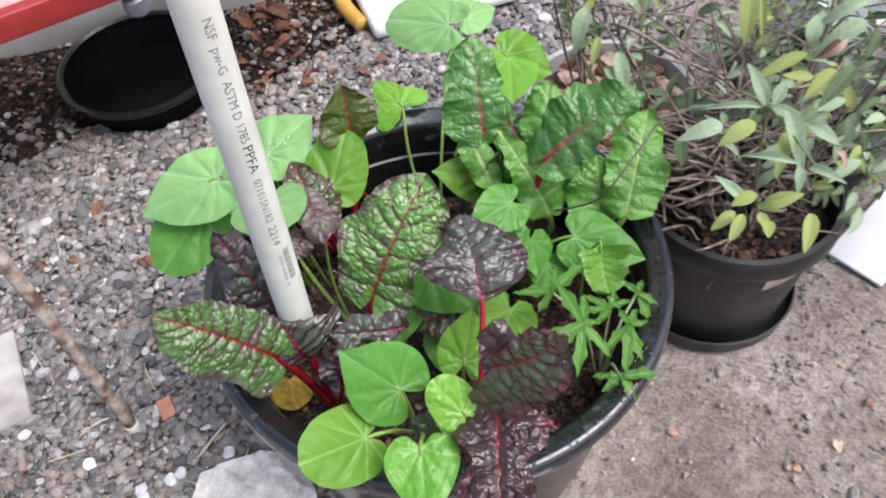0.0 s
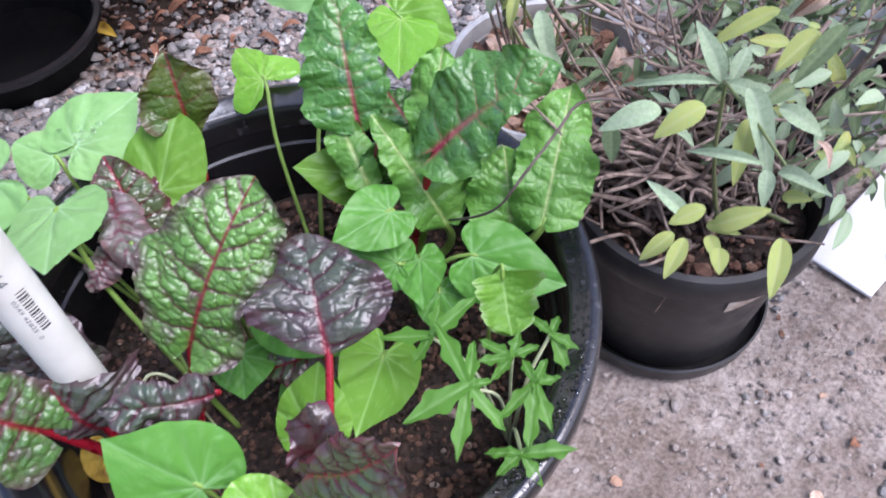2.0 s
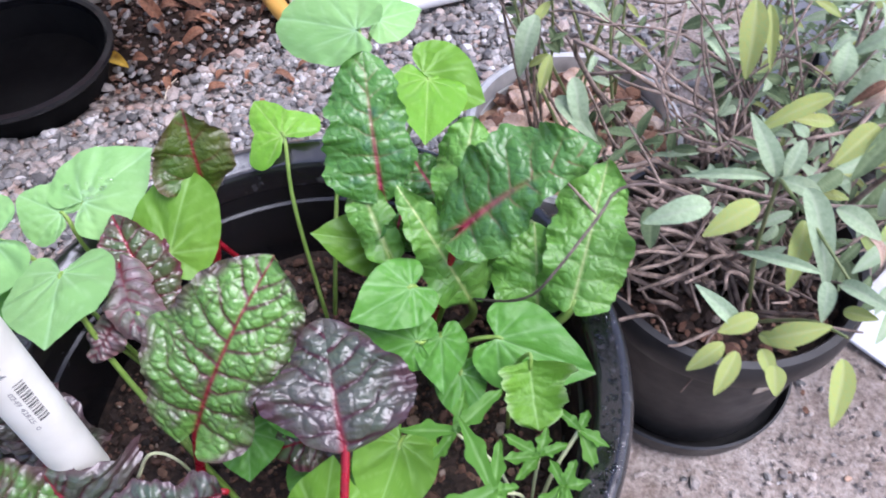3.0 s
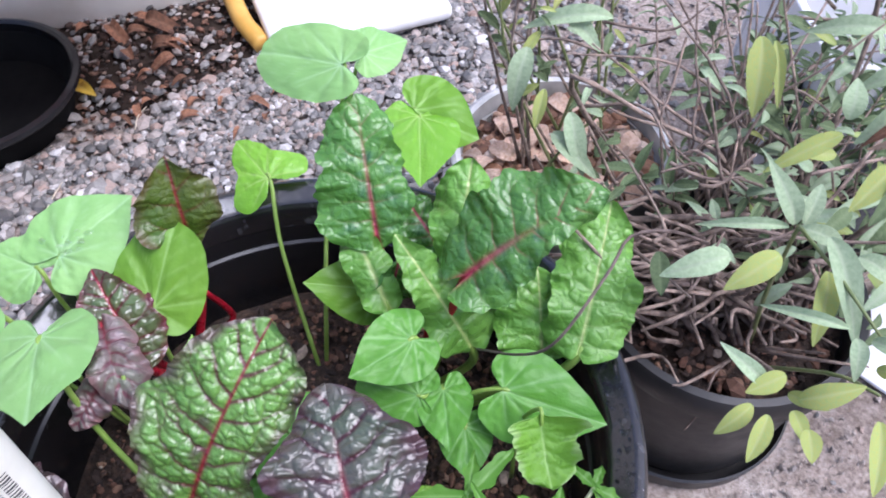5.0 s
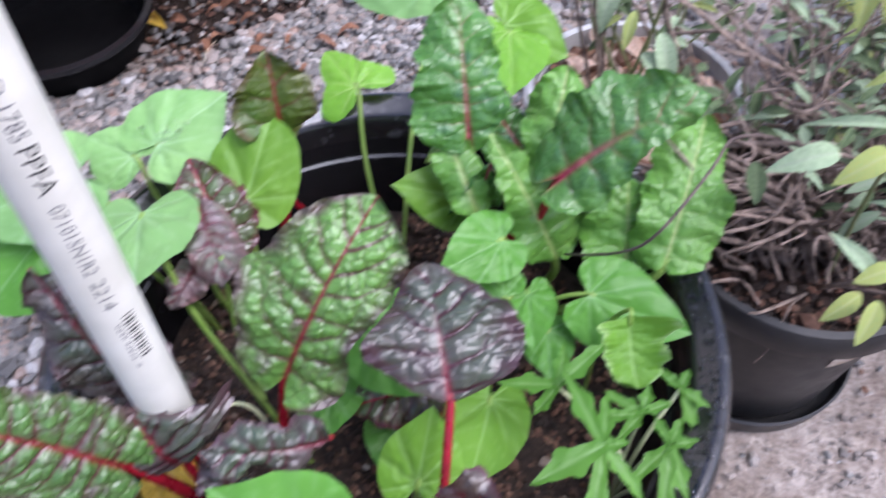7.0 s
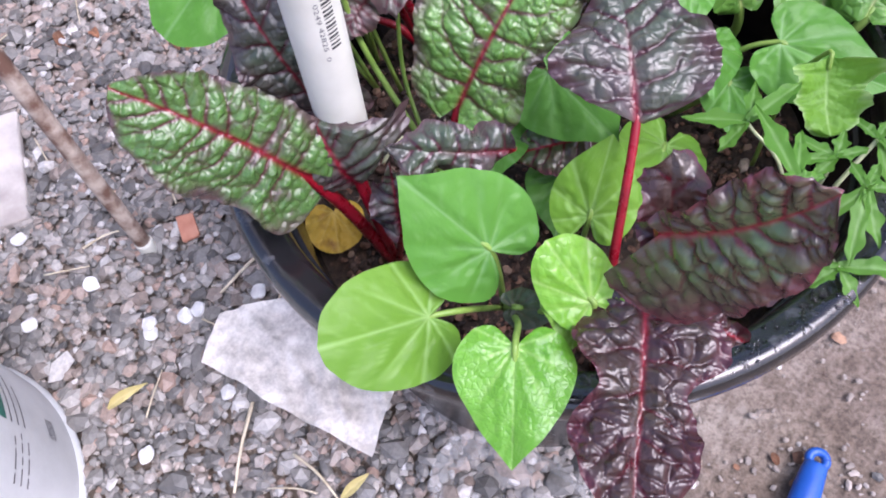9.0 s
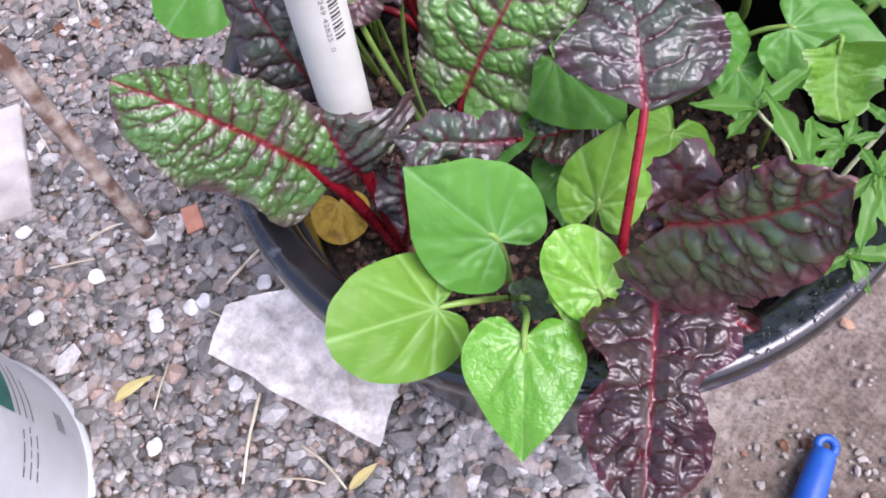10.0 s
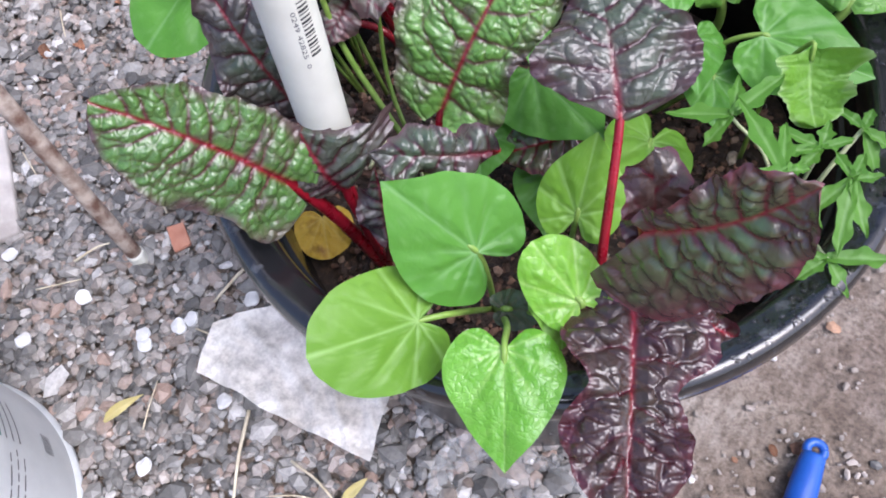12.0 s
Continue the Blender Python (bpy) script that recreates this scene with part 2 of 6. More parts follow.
M_RUST = plain_mat("rusty_rod", (0.15, 0.08, 0.055), (0.52, 0.44, 0.37), 0.7, 45.0, bumps=(400.0, 0.4), stops=(0.36, 0.6))
M_BLUE = plain_mat("blue_plastic", (0.012, 0.07, 0.34), (0.02, 0.1, 0.42), 0.35, 30.0)
M_INK = plain_mat("grey_ink", (0.12, 0.12, 0.125), (0.19, 0.19, 0.2), 0.7, 200.0, bumps=None)
M_INKDARK = plain_mat("black_ink", (0.03, 0.03, 0.03), (0.06, 0.06, 0.06), 0.7, 200.0, bumps=None)
M_GREENLABEL = plain_mat("green_print", (0.01, 0.12, 0.09), (0.015, 0.16, 0.12), 0.45, 60.0, bumps=None)
M_BUCKET = plain_mat("milky_plastic", (0.5, 0.52, 0.52), (0.64, 0.66, 0.66), 0.4, 10.0, bumps=(70.0, 0.25))
M_CARD = plain_mat("pale_weathered_board", (0.3, 0.27, 0.25), (0.52, 0.49, 0.46), 0.8, 18.0, bumps=(120.0, 0.3))
M_STICKER = plain_mat("torn_sticker", (0.3, 0.22, 0.16), (0.6, 0.54, 0.46), 0.7, 60.0, bumps=(200.0, 0.3))
M_STRAW = plain_mat("dry_straw", (0.45, 0.38, 0.26), (0.66, 0.6, 0.46), 0.8, 60.0)
M_SHELL = plain_mat("white_pebble", (0.5, 0.5, 0.5), (0.74, 0.74, 0.73), 0.16, 80.0, bumps=(200.0, 0.1))


def stone_mat():
    m, nt, p = shader("gravel_stone", 0.42)
    g = nt.nodes.new("ShaderNodeNewGeometry")
    info = nt.nodes.new("ShaderNodeObjectInfo")
    add = nt.nodes.new("ShaderNodeMath")
    add.operation = "ADD"
    nt.links.new(g.outputs["Random Per Island"], add.inputs[0])
    nt.links.new(info.outputs["Random"], add.inputs[1])
    fr = nt.nodes.new("ShaderNodeMath")
    fr.operation = "FRACT"
    nt.links.new(add.outputs[0], fr.inputs[0])
    base = ramp(nt, fr.outputs[0], [(0.0, (0.085, 0.082, 0.078)), (0.2, (0.17, 0.163, 0.152)), (0.42, (0.255, 0.246, 0.232)), (0.6, (0.245, 0.196, 0.165)),
                                    (0.72, (0.345, 0.33, 0.308)), (0.84, (0.335, 0.232, 0.182)), (0.94, (0.42, 0.4, 0.375)), (1.0, (0.64, 0.625, 0.605))])
    grain = ramp(nt, noise_tex(nt, 260.0, 5.0), [(0.3, (0.68, 0.68, 0.68)), (0.7, (1.0, 1.0, 1.0))])
    nt.links.new(mix(nt, 1.0, base, grain, "MULTIPLY"), p.inputs["Base Color"])
    bump(nt, p, noise_tex(nt, 500.0, 4.0), 0.25, 0.001)
    return m


M_STONE = stone_mat()


def chip_mat(name, tones):
    m, nt, p = shader(name, 0.85)
    g = nt.nodes.new("ShaderNodeNewGeometry")
    base = ramp(nt, g.outputs["Random Per Island"], tones)
    grain = ramp(nt, noise_tex(nt, 240.0, 5.0), [(0.3, (0.55, 0.55, 0.55)), (0.7, (1.0, 1.0, 1.0))])
    nt.links.new(mix(nt, 1.0, base, grain, "MULTIPLY"), p.inputs["Base Color"])
    bump(nt, p, noise_tex(nt, 400.0, 4.0), 0.4, 0.001)
    return m


M_CHIP = chip_mat("bark_chip", [(0.0, (0.018, 0.011, 0.008)), (0.45, (0.06, 0.033, 0.022)), (0.78, (0.17, 0.08, 0.05)), (0.96, (0.24, 0.14, 0.09)), (1.0, (0.42, 0.36, 0.3))])
M_MULCH = chip_mat("mulch_chip", [(0.0, (0.09, 0.045, 0.03)), (0.3, (0.22, 0.11, 0.065)), (0.6, (0.42, 0.22, 0.13)), (0.82, (0.56, 0.38, 0.27)), (1.0, (0.72, 0.6, 0.5))])
M_GRIT = plain_mat("pale_grit", (0.18, 0.15, 0.13), (0.42, 0.37, 0.33), 0.85, 35.0, bumps=(300.0, 0.4))
M_GREYPOT = plain_mat("dirty_white_plastic", (0.3, 0.3, 0.29), (0.6, 0.6, 0.58), 0.55, 16.0, bumps=(80.0, 0.1))


def soil_mat():
    m, nt, p = shader("potting_soil", 0.9)
    col = ramp(nt, noise_tex(nt, 120.0, 8.0), [(0.3, (0.014, 0.009, 0.007)), (0.55, (0.04, 0.024, 0.016)), (0.75, (0.1, 0.055, 0.036))])
    nt.links.new(col, p.inputs["Base Color"])
    bump(nt, p, noise_tex(nt, 220.0, 8.0), 0.9, 0.006)
    return m


def ground_mat():
    """Packed sandy dirt; darker and browner towards the front, along an uneven edge."""
    m, nt, p = shader("packed_dirt", 0.9)
    a = ramp(nt, noise_tex(nt, 7.0, 9.0, rough=0.65), [(0.32, (0.25, 0.2, 0.165)), (0.5, (0.4, 0.345, 0.3)), (0.68, (0.52, 0.475, 0.43))])
    b = ramp(nt, noise_tex(nt, 190.0, 6.0), [(0.3, (0.5, 0.48, 0.46)), (0.6, (1.0, 1.0, 1.0))])
    c = ramp(nt, noise_tex(nt, 48.0, 6.0, rough=0.7), [(0.34, (0.62, 0.58, 0.55)), (0.58, (1.0, 1.0, 1.0))])
    sp = nt.nodes.new("ShaderNodeSeparateXYZ")
    co = nt.nodes.new("ShaderNodeTexCoord")
    nt.links.new(co.outputs["Object"], sp.inputs[0])
    wob = nt.nodes.new("ShaderNodeMath")
    wob.operation = "MULTIPLY_ADD"
    wob.inputs[1].default_value = 0.5
    nt.links.new(noise_tex(nt, 9.0, 5.0), wob.inputs[0])
    nt.links.new(sp.outputs["Y"], wob.inputs[2])
    # Tone by position: darker and browner at low y, paler further back.
    earthy = ramp(nt, wob.outputs[0], [(0.6, (0.72, 0.66, 0.6)), (0.86, (1.12, 1.1, 1.1))])
    a = mix(nt, 1.0, a, earthy, "MULTIPLY")
    nt.links.new(mix(nt, 1.0, mix(nt, 1.0, a, b, "MULTIPLY"), c, "MULTIPLY"), p.inputs["Base Color"])
    bump(nt, p, noise_tex(nt, 110.0, 9.0, rough=0.7), 0.9, 0.008)
    return m


M_SOIL, M_GROUND = soil_mat(), ground_mat()
# Earth tone darkened to hold the shade by the wall and bench.
M_EARTHSHADE = plain_mat("shaded_earth", (0.014, 0.01, 0.008), (0.045, 0.033, 0.026), 0.95, 22.0, spec=0.08, bumps=(130.0, 0.9))


def clear_mat(name, rough, alpha, col=(0.9, 0.92, 0.92), scale=26.0, crumple=0.4):
    m, nt, p = shader(name, rough)
    p.inputs["Base Color"].default_value = (*col, 1)
    tr = nt.nodes.new("ShaderNodeBsdfTransparent")
    ms = nt.nodes.new("ShaderNodeMixShader")
    r = nt.nodes.new("ShaderNodeMapRange")
    r.inputs["To Min"].default_value, r.inputs["To Max"].default_value = alpha[0], alpha[1]
    nt.links.new(ramp(nt, noise_tex(nt, scale, 6.0, rough=0.75), [(0.4, (0, 0, 0)), (0.62, (1, 1, 1))]), r.inputs["Value"])
    nt.links.new(r.outputs[0], ms.inputs[0])
    nt.links.new(tr.outputs[0], ms.inputs[1])
    nt.links.new(p.outputs[0], ms.inputs[2])
    nt.links.new(ms.outputs[0], nt.nodes["Material Output"].inputs["Surface"])
    bump(nt, p, noise_tex(nt, 45.0, 5.0), crumple, 0.004)
    return m


M_BAG = clear_mat("crinkled_clear_plastic", 0.14, (0.5, 0.9), (0.9, 0.86, 0.79), 36.0, 0.3)
def water_mat():
    m, nt, p = shader("rain_water", 0.02)
    p.inputs["Transmission Weight"].default_value = 1.0
    p.inputs["IOR"].default_value = 1.33
    return m


M_DROP = water_mat()
M_BAGZIP = plain_mat("blue_grey_seal", (0.4, 0.42, 0.5), (0.55, 0.57, 0.63), 0.3, 40.0, bumps=None)
M_JAR = clear_mat("clear_cup_plastic", 0.06, (0.05, 0.14))


# ---- building helpers ----
def mesh_of(name, verts, faces, mat, smooth=True, attrs=None):
    me = bpy.data.meshes.new(name)
    me.from_pydata([tuple(v) for v in verts], [], [tuple(int(i) for i in f) for f in faces])
    me.materials.append(mat)
    if smooth:
        me.polygons.foreach_set("use_smooth", [True] * len(me.polygons))
    for key, vals in (attrs or {}).items():
        a = me.attributes.new(key, "FLOAT", "POINT")
        a.data.foreach_set("value", np.asarray(vals, dtype=np.float32))
    me.update()
    return me


def put(name, me, parent=None, m=None, label="", category="", group="", kind=""):
    ob = new(name, me)
    if parent:
        ob.parent = parent
    if m is not None:
        ob.matrix_basis = m
    return tagged(ob, label, category, group, kind)


def thing(name, at, label, category, group="", kind=""):
    ob = new(name)
    ob.empty_display_size = 0.05
    ob.location = at
    return tagged(ob, label, category, group, kind)


def local(parent, p):
    return Vector(p) - (parent.location if parent else Vector((0, 0, 0)))


def spline(pts, n):
    """Points evenly along a Catmull-Rom curve through pts."""
    pts = [Vector(p) for p in pts]
    pts = [pts[0] * 2 - pts[1]] + pts + [pts[-1] * 2 - pts[-2]]
    out = []
    segs = len(pts) - 3
    for i in range(n):
        s = i / (n - 1) * segs
        k = min(int(s), segs - 1)
        t = s - k
        a, b, c, d = pts[k:k + 4]
        out.append(0.5 * ((2 * b) + (c - a) * t + (2 * a - 5 * b + 4 * c - d) * t * t + (3 * b - a - 3 * c + d) * t ** 3))
    return out


def tube_mesh(name, pts, r0, r1, mat, n=14, sides=8, wob=0.0, flat=1.0):
    line = spline(pts, n)
    verts, faces = [], []
    side = Vector((1, 0, 0))
    for i, p in enumerate(line):
        d = (line[min(i + 1, n - 1)] - line[max(i - 1, 0)]).normalized()
        side = (side - d * side.dot(d))
        if side.length < 1e-4:
            side = d.orthogonal()
        side.normalize()
        up = d.cross(side)
        r = r0 + (r1 - r0) * i / (n - 1)
        for k in range(sides):
            a = 2 * math.pi * k / sides
            q = r * (1 + wob * noise.noise(p * 180 + Vector((k * 3.1, 0, 0))))
            verts.append(p + (side * math.cos(a) + up * math.sin(a) * flat) * q)
    for i in range(n - 1):
        for k in range(sides):
            k2 = (k + 1) % sides
            faces.append((i * sides + k, i * sides + k2, (i + 1) * sides + k2, (i + 1) * sides + k))
    faces.append(tuple(range(sides))[::-1])
    faces.append(tuple((n - 1) * sides + k for k in range(sides)))
    return mesh_of(name, verts, faces, mat)


def lathe_mesh(name, prof, mat, sides=96, smooth=True, dent=0.0):
    """A round body from (radius, height) pairs; closed where a radius is 0."""
    verts, faces = [], []
    for j, (r, z) in enumerate(prof):
        for k in range(sides):
            a = 2 * math.pi * k / sides
            q = r * (1 + dent * math.sin(2 * a + 0.7) + dent * 0.6 * math.sin(3 * a))
            verts.append((q * math.cos(a), q * math.sin(a), z))
    for j in range(len(prof) - 1):
        for k in range(sides):
            k2 = (k + 1) % sides
            faces.append((j * sides + k, j * sides + k2, (j + 1) * sides + k2, (j + 1) * sides + k))
    me = mesh_of(name, verts, faces, mat, smooth)
    if smooth:
        me.set_sharp_from_angle(angle=radians(42))
    return me


def rounded_box(name, sx, sy, sz, mat, bev=0.004, seg=2, jitter=0.0):
    bm = bmesh.new()
    bmesh.ops.create_cube(bm, size=1.0)
    for v in bm.verts:
        v.co = Vector((v.co.x * sx, v.co.y * sy, v.co.z * sz))
    bmesh.ops.bevel(bm, geom=bm.edges[:], offset=bev, segments=seg, affect="EDGES", profile=0.5)
    if jitter:
        for v in bm.verts:
            v.co += Vector(noise.noise_vector(v.co * 30)) * jitter
    me = bpy.data.meshes.new(name)
    bm.to_mesh(me)
    bm.free()
    me.materials.append(mat)
    me.polygons.foreach_set("use_smooth", [True] * len(me.polygons))
    me.set_sharp_from_angle(angle=radians(50))
    return me


def frame_on(base, tip, face):
    """A pose at base whose x runs to tip and whose z leans to face."""
    b, t = Vector(base), Vector(tip)
    x = (t - b).normalized()
    f = Vector(face)
    z = (f - x * f.dot(x)).normalized()
    y = z.cross(x)
    m = Matrix((x, y, z)).transposed().to_4x4()
    m.translation = b
    return m, (t - b).length


def fold(a):
    return abs(a - math.floor(a + 0.5)) * 2


def grad_noise(x, y, seed):
    """Smooth noise over the plane, about -0.7 to 0.7, for arrays."""
    xi, yi = np.floor(x).astype(np.int64), np.floor(y).astype(np.int64)
    fx, fy = x - xi, y - yi

    def corner(dx, dy):
        h = np.sin((xi + dx) * 127.1 + (yi + dy) * 311.7 + seed * 74.7) * 43758.5453
        a = (h - np.floor(h)) * 2 * math.pi
        return np.cos(a) * (fx - dx) + np.sin(a) * (fy - dy)

    sx, sy = fx * fx * (3 - 2 * fx), fy * fy * (3 - 2 * fy)
    low = corner(0, 0) * (1 - sx) + corner(1, 0) * sx
    high = corner(0, 1) * (1 - sx) + corner(1, 1) * sx
    return low * (1 - sy) + high * sy


def cell_noise(x, y, seed):
    """Gap between the two nearest cell points, and the cell's own number."""
    xi, yi = np.floor(x), np.floor(y)
    best, second, own = np.full(x.shape, 9.0), np.full(x.shape, 9.0), np.zeros(x.shape)
    for dx in (-1, 0, 1):
        for dy in (-1, 0, 1):
            cx, cy = xi + dx, yi + dy
            h = np.sin(cx * 127.1 + cy * 311.7 + seed * 13.7) * 43758.5453
            g = np.sin(cx * 269.5 + cy * 183.3 + seed * 7.9) * 24634.6345
            h, g = h - np.floor(h), g - np.floor(g)
            d = np.hypot(cx + h - x, cy + g - y)
            nearer = d < best
            second = np.where(nearer, best, np.minimum(second, d))
            own = np.where(nearer, h, own)
            best = np.where(nearer, d, best)
    return second - best, own


def chard_leaf_mesh(L, mat, seed, sides, arch=0.08, cup=0.1, amp=0.0032, ruffle=0.006, lobe=0.1, rib=0.0018, sag=0.0, lateral=0.28, fade=0.0, grain=0.0082, ragged=0.08, fine=0.75, side_veins=6, vein_width=0.0008, lift=(0.0, 0.0), curl=0.0, dark=1.0, bow=0.0, heel=0.9):
    """A blistered blade: a midrib, forked side veins in valleys, uneven domes between them and a wavy edge."""
    r = random.Random(seed * 17 + 3)
    W = L * (max(sides[0]) + max(sides[1]))
    nu, nv = max(48, min(150, int(L / 0.0008))), max(40, min(120, int(W / 0.0008)))
    u, v = np.meshgrid(np.linspace(0, 1, nu + 1), np.linspace(-1, 1, nv + 1), indexing="ij")
    av, side = np.abs(v), np.where(v > 0, 1.0, -1.0)
    # half widths along the midrib, rounded off at both ends
    half = [np.array([q.y for q in spline([(0, w, 0) for w in row] + [(0, row[-1] * 0.55, 0)], nu + 1)]) for row in sides]
    e = np.where(v > 0, half[0][:, None], half[1][:, None]) * L * 2 / W
    e = e * np.sqrt(1 - np.clip((u - 0.82) / 0.18, 0, 1) ** 2 * 0.9999) * np.sqrt(1 - np.clip((0.1 - u) / 0.1, 0, 1) ** 2 * heel)
    e = e * (1 + 0.1 * grad_noise(u * 5, side * 3 + 0.5, seed))
    e = e * (1 + ragged * 2.0 * grad_noise(u * 8, side * 7 + 0.3, seed + 1) * np.minimum(1, 6 * u * (1 - u)) + ragged * 0.9 * grad_noise(u * 21, side * 5 + 0.7, seed + 2) * av)
    y = v * W / 2 * e
    heels = lobe if isinstance(lobe, tuple) else (lobe, lobe)
    x = L * u - np.where(v > 0, heels[0], heels[1]) * L * (1 - u) ** 3 * np.minimum(1.0, av * 1.6)
    # side veins: lines from the midrib to the margin, each forking half-way
    lines = []
    for s in (1.0, -1.0):
        for k in range(side_veins):
            f = 0.03 + 0.88 * (k + (0.5 if s > 0 else 0.15) + r.uniform(-0.18, 0.18)) / side_veins
            px, py, th = L * f, 0.0, radians(98 - 62 * f + r.uniform(-8, 8))
            step, turn = W * 0.085, radians(r.uniform(-7, -2))
            for n in range(8):
                qx, qy = px + math.cos(th) * step, py + s * math.sin(th) * step
                lines.append((px, py, qx, qy, 1 - n / 11.0))
                px, py, th = qx, qy, th + turn + radians(r.uniform(-9, 9))
                if n in (2, 4):
                    bx, by, bt = px, py, th + radians(r.choice((-38, 38)) + r.uniform(-8, 8))
                    for q in range(4):
                        cx, cy = bx + math.cos(bt) * step * 0.8, by + s * math.sin(bt) * step * 0.8
                        lines.append((bx, by, cx, cy, 0.62 - q * 0.1))
                        bx, by, bt = cx, cy, bt + radians(r.uniform(-12, 12))
    near, mark = np.full(x.shape, 1.0), np.zeros(x.shape)
    wx, wy = x + 0.0022 * grad_noise(x * 90, y * 90, seed + 5), y + 0.0022 * grad_noise(x * 90, y * 90, seed + 6)
    for ax, ay, bx, by, w in lines:
        dx, dy = bx - ax, by - ay
        t = np.clip(((wx - ax) * dx + (wy - ay) * dy) / (dx * dx + dy * dy), 0, 1)
        d = np.hypot(wx - ax - t * dx, wy - ay - t * dy)
        d = np.where(y * (ay + by) < 0, 1.0, d)
        near = np.minimum(near, d + 0.003 * (1 - w))
        mark = np.maximum(mark, w * np.exp(-(d / (vein_width * (0.5 + 0.7 * w))) ** 2))
    far = np.minimum(1.0, np.abs(y) / (0.09 * W))
    gap, own = cell_noise(wx / grain, wy / (grain * 1.55), seed)
    big = np.sin(np.minimum(1.0, near / 0.0085) * math.pi / 2) ** 0.8
    small = np.minimum(1.0, gap * 2.4) ** 0.7 * (0.45 + 0.75 * own)
    h = amp * 1.05 * (0.2 + 0.8 * far) * (1.0 * big + 0.7 * fine * small)
    h = h + amp * (0.7 * grad_noise(x * 36, y * 36, seed + 4) + 0.3 * grad_noise(x * 160, y * 160, seed + 8) + 0.16 * grad_noise(x * 420, y * 420, seed + 9))
    h = h + ruffle * av ** 2.2 * (np.sin(u * 13 + seed * 2 + np.where(v > 0, 2.1, 0)) + 1.6 * grad_noise(u * 7, side * 9 + 0.4, seed + 3) + 0.8 * grad_noise(u * 19, side * 9 + 0.4, seed + 7))
    h = h + arch * L * 4 * u * (1 - u) - cup * y * y / W * 2.5 - sag * L * u * u - curl * W * np.maximum(0, av - 0.5) ** 2
    # the two halves folded up along the midrib, which may bow to one side
    ang = np.where(v > 0, lift[0], lift[1]) * np.minimum(1.0, np.abs(y) / 0.008)
    yy = y * np.cos(ang) + bow * L * 4 * u * (1 - u)
    hh = h + np.abs(y) * np.sin(ang)
    taper = 1 - 0.75 * u
    m0 = np.exp(-(y / (rib * taper + 0.0004)) ** 2) * np.clip(1 - fade * u, 0, 1)
    vein = np.maximum(m0, lateral * mark * np.clip(1 - 1.1 * av, 0, 1))
    # Vein pigment, plus shade coloured into the dips between domes.
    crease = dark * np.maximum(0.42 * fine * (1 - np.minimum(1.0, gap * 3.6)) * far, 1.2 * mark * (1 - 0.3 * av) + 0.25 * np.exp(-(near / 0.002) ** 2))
    edge = np.clip((av - 0.72 + 0.35 * grad_noise(u * 9, v * 3, seed + 12)) * 3.2, 0, 1)
    verts = np.stack([x, yy, hh], -1).reshape(-1, 3)
    w = nv + 1
    a = (np.arange(nu)[:, None] * w + np.arange(nv)[None, :]).ravel()
    faces = np.stack([a, a + w, a + w + 1, a + 1], -1)
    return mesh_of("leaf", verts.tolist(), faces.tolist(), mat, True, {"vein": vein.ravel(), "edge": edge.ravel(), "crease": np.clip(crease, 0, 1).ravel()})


HEART = [(0.0, 0.0), (-0.13, 0.1), (-0.26, 0.28), (-0.27, 0.58), (-0.12, 0.86), (0.1, 1.0), (0.34, 0.95), (0.6, 0.7), (0.84, 0.3), (1.0, 0.0)]
BLUNT = [(0.0, 0.0), (-0.12, 0.12), (-0.24, 0.34), (-0.22, 0.68), (-0.02, 0.93), (0.24, 1.0), (0.52, 0.95), (0.78, 0.74), (0.95, 0.38), (1.0, 0.0)]
SPADE = [(0.0, 0.0), (-0.08, 0.15), (-0.17, 0.38), (-0.14, 0.68), (0.02, 0.92), (0.22, 1.0), (0.48, 0.82), (0.75, 0.45), (0.92, 0.14), (1.0, 0.0)]


NOTCHED = [(0.0, 0.0), (-0.1, 0.1), (-0.24, 0.35), (-0.2, 0.8), (0.04, 1.0), (0.22, 0.78), (0.36, 0.5), (0.62, 0.42), (0.86, 0.22), (1.0, 0.0)]


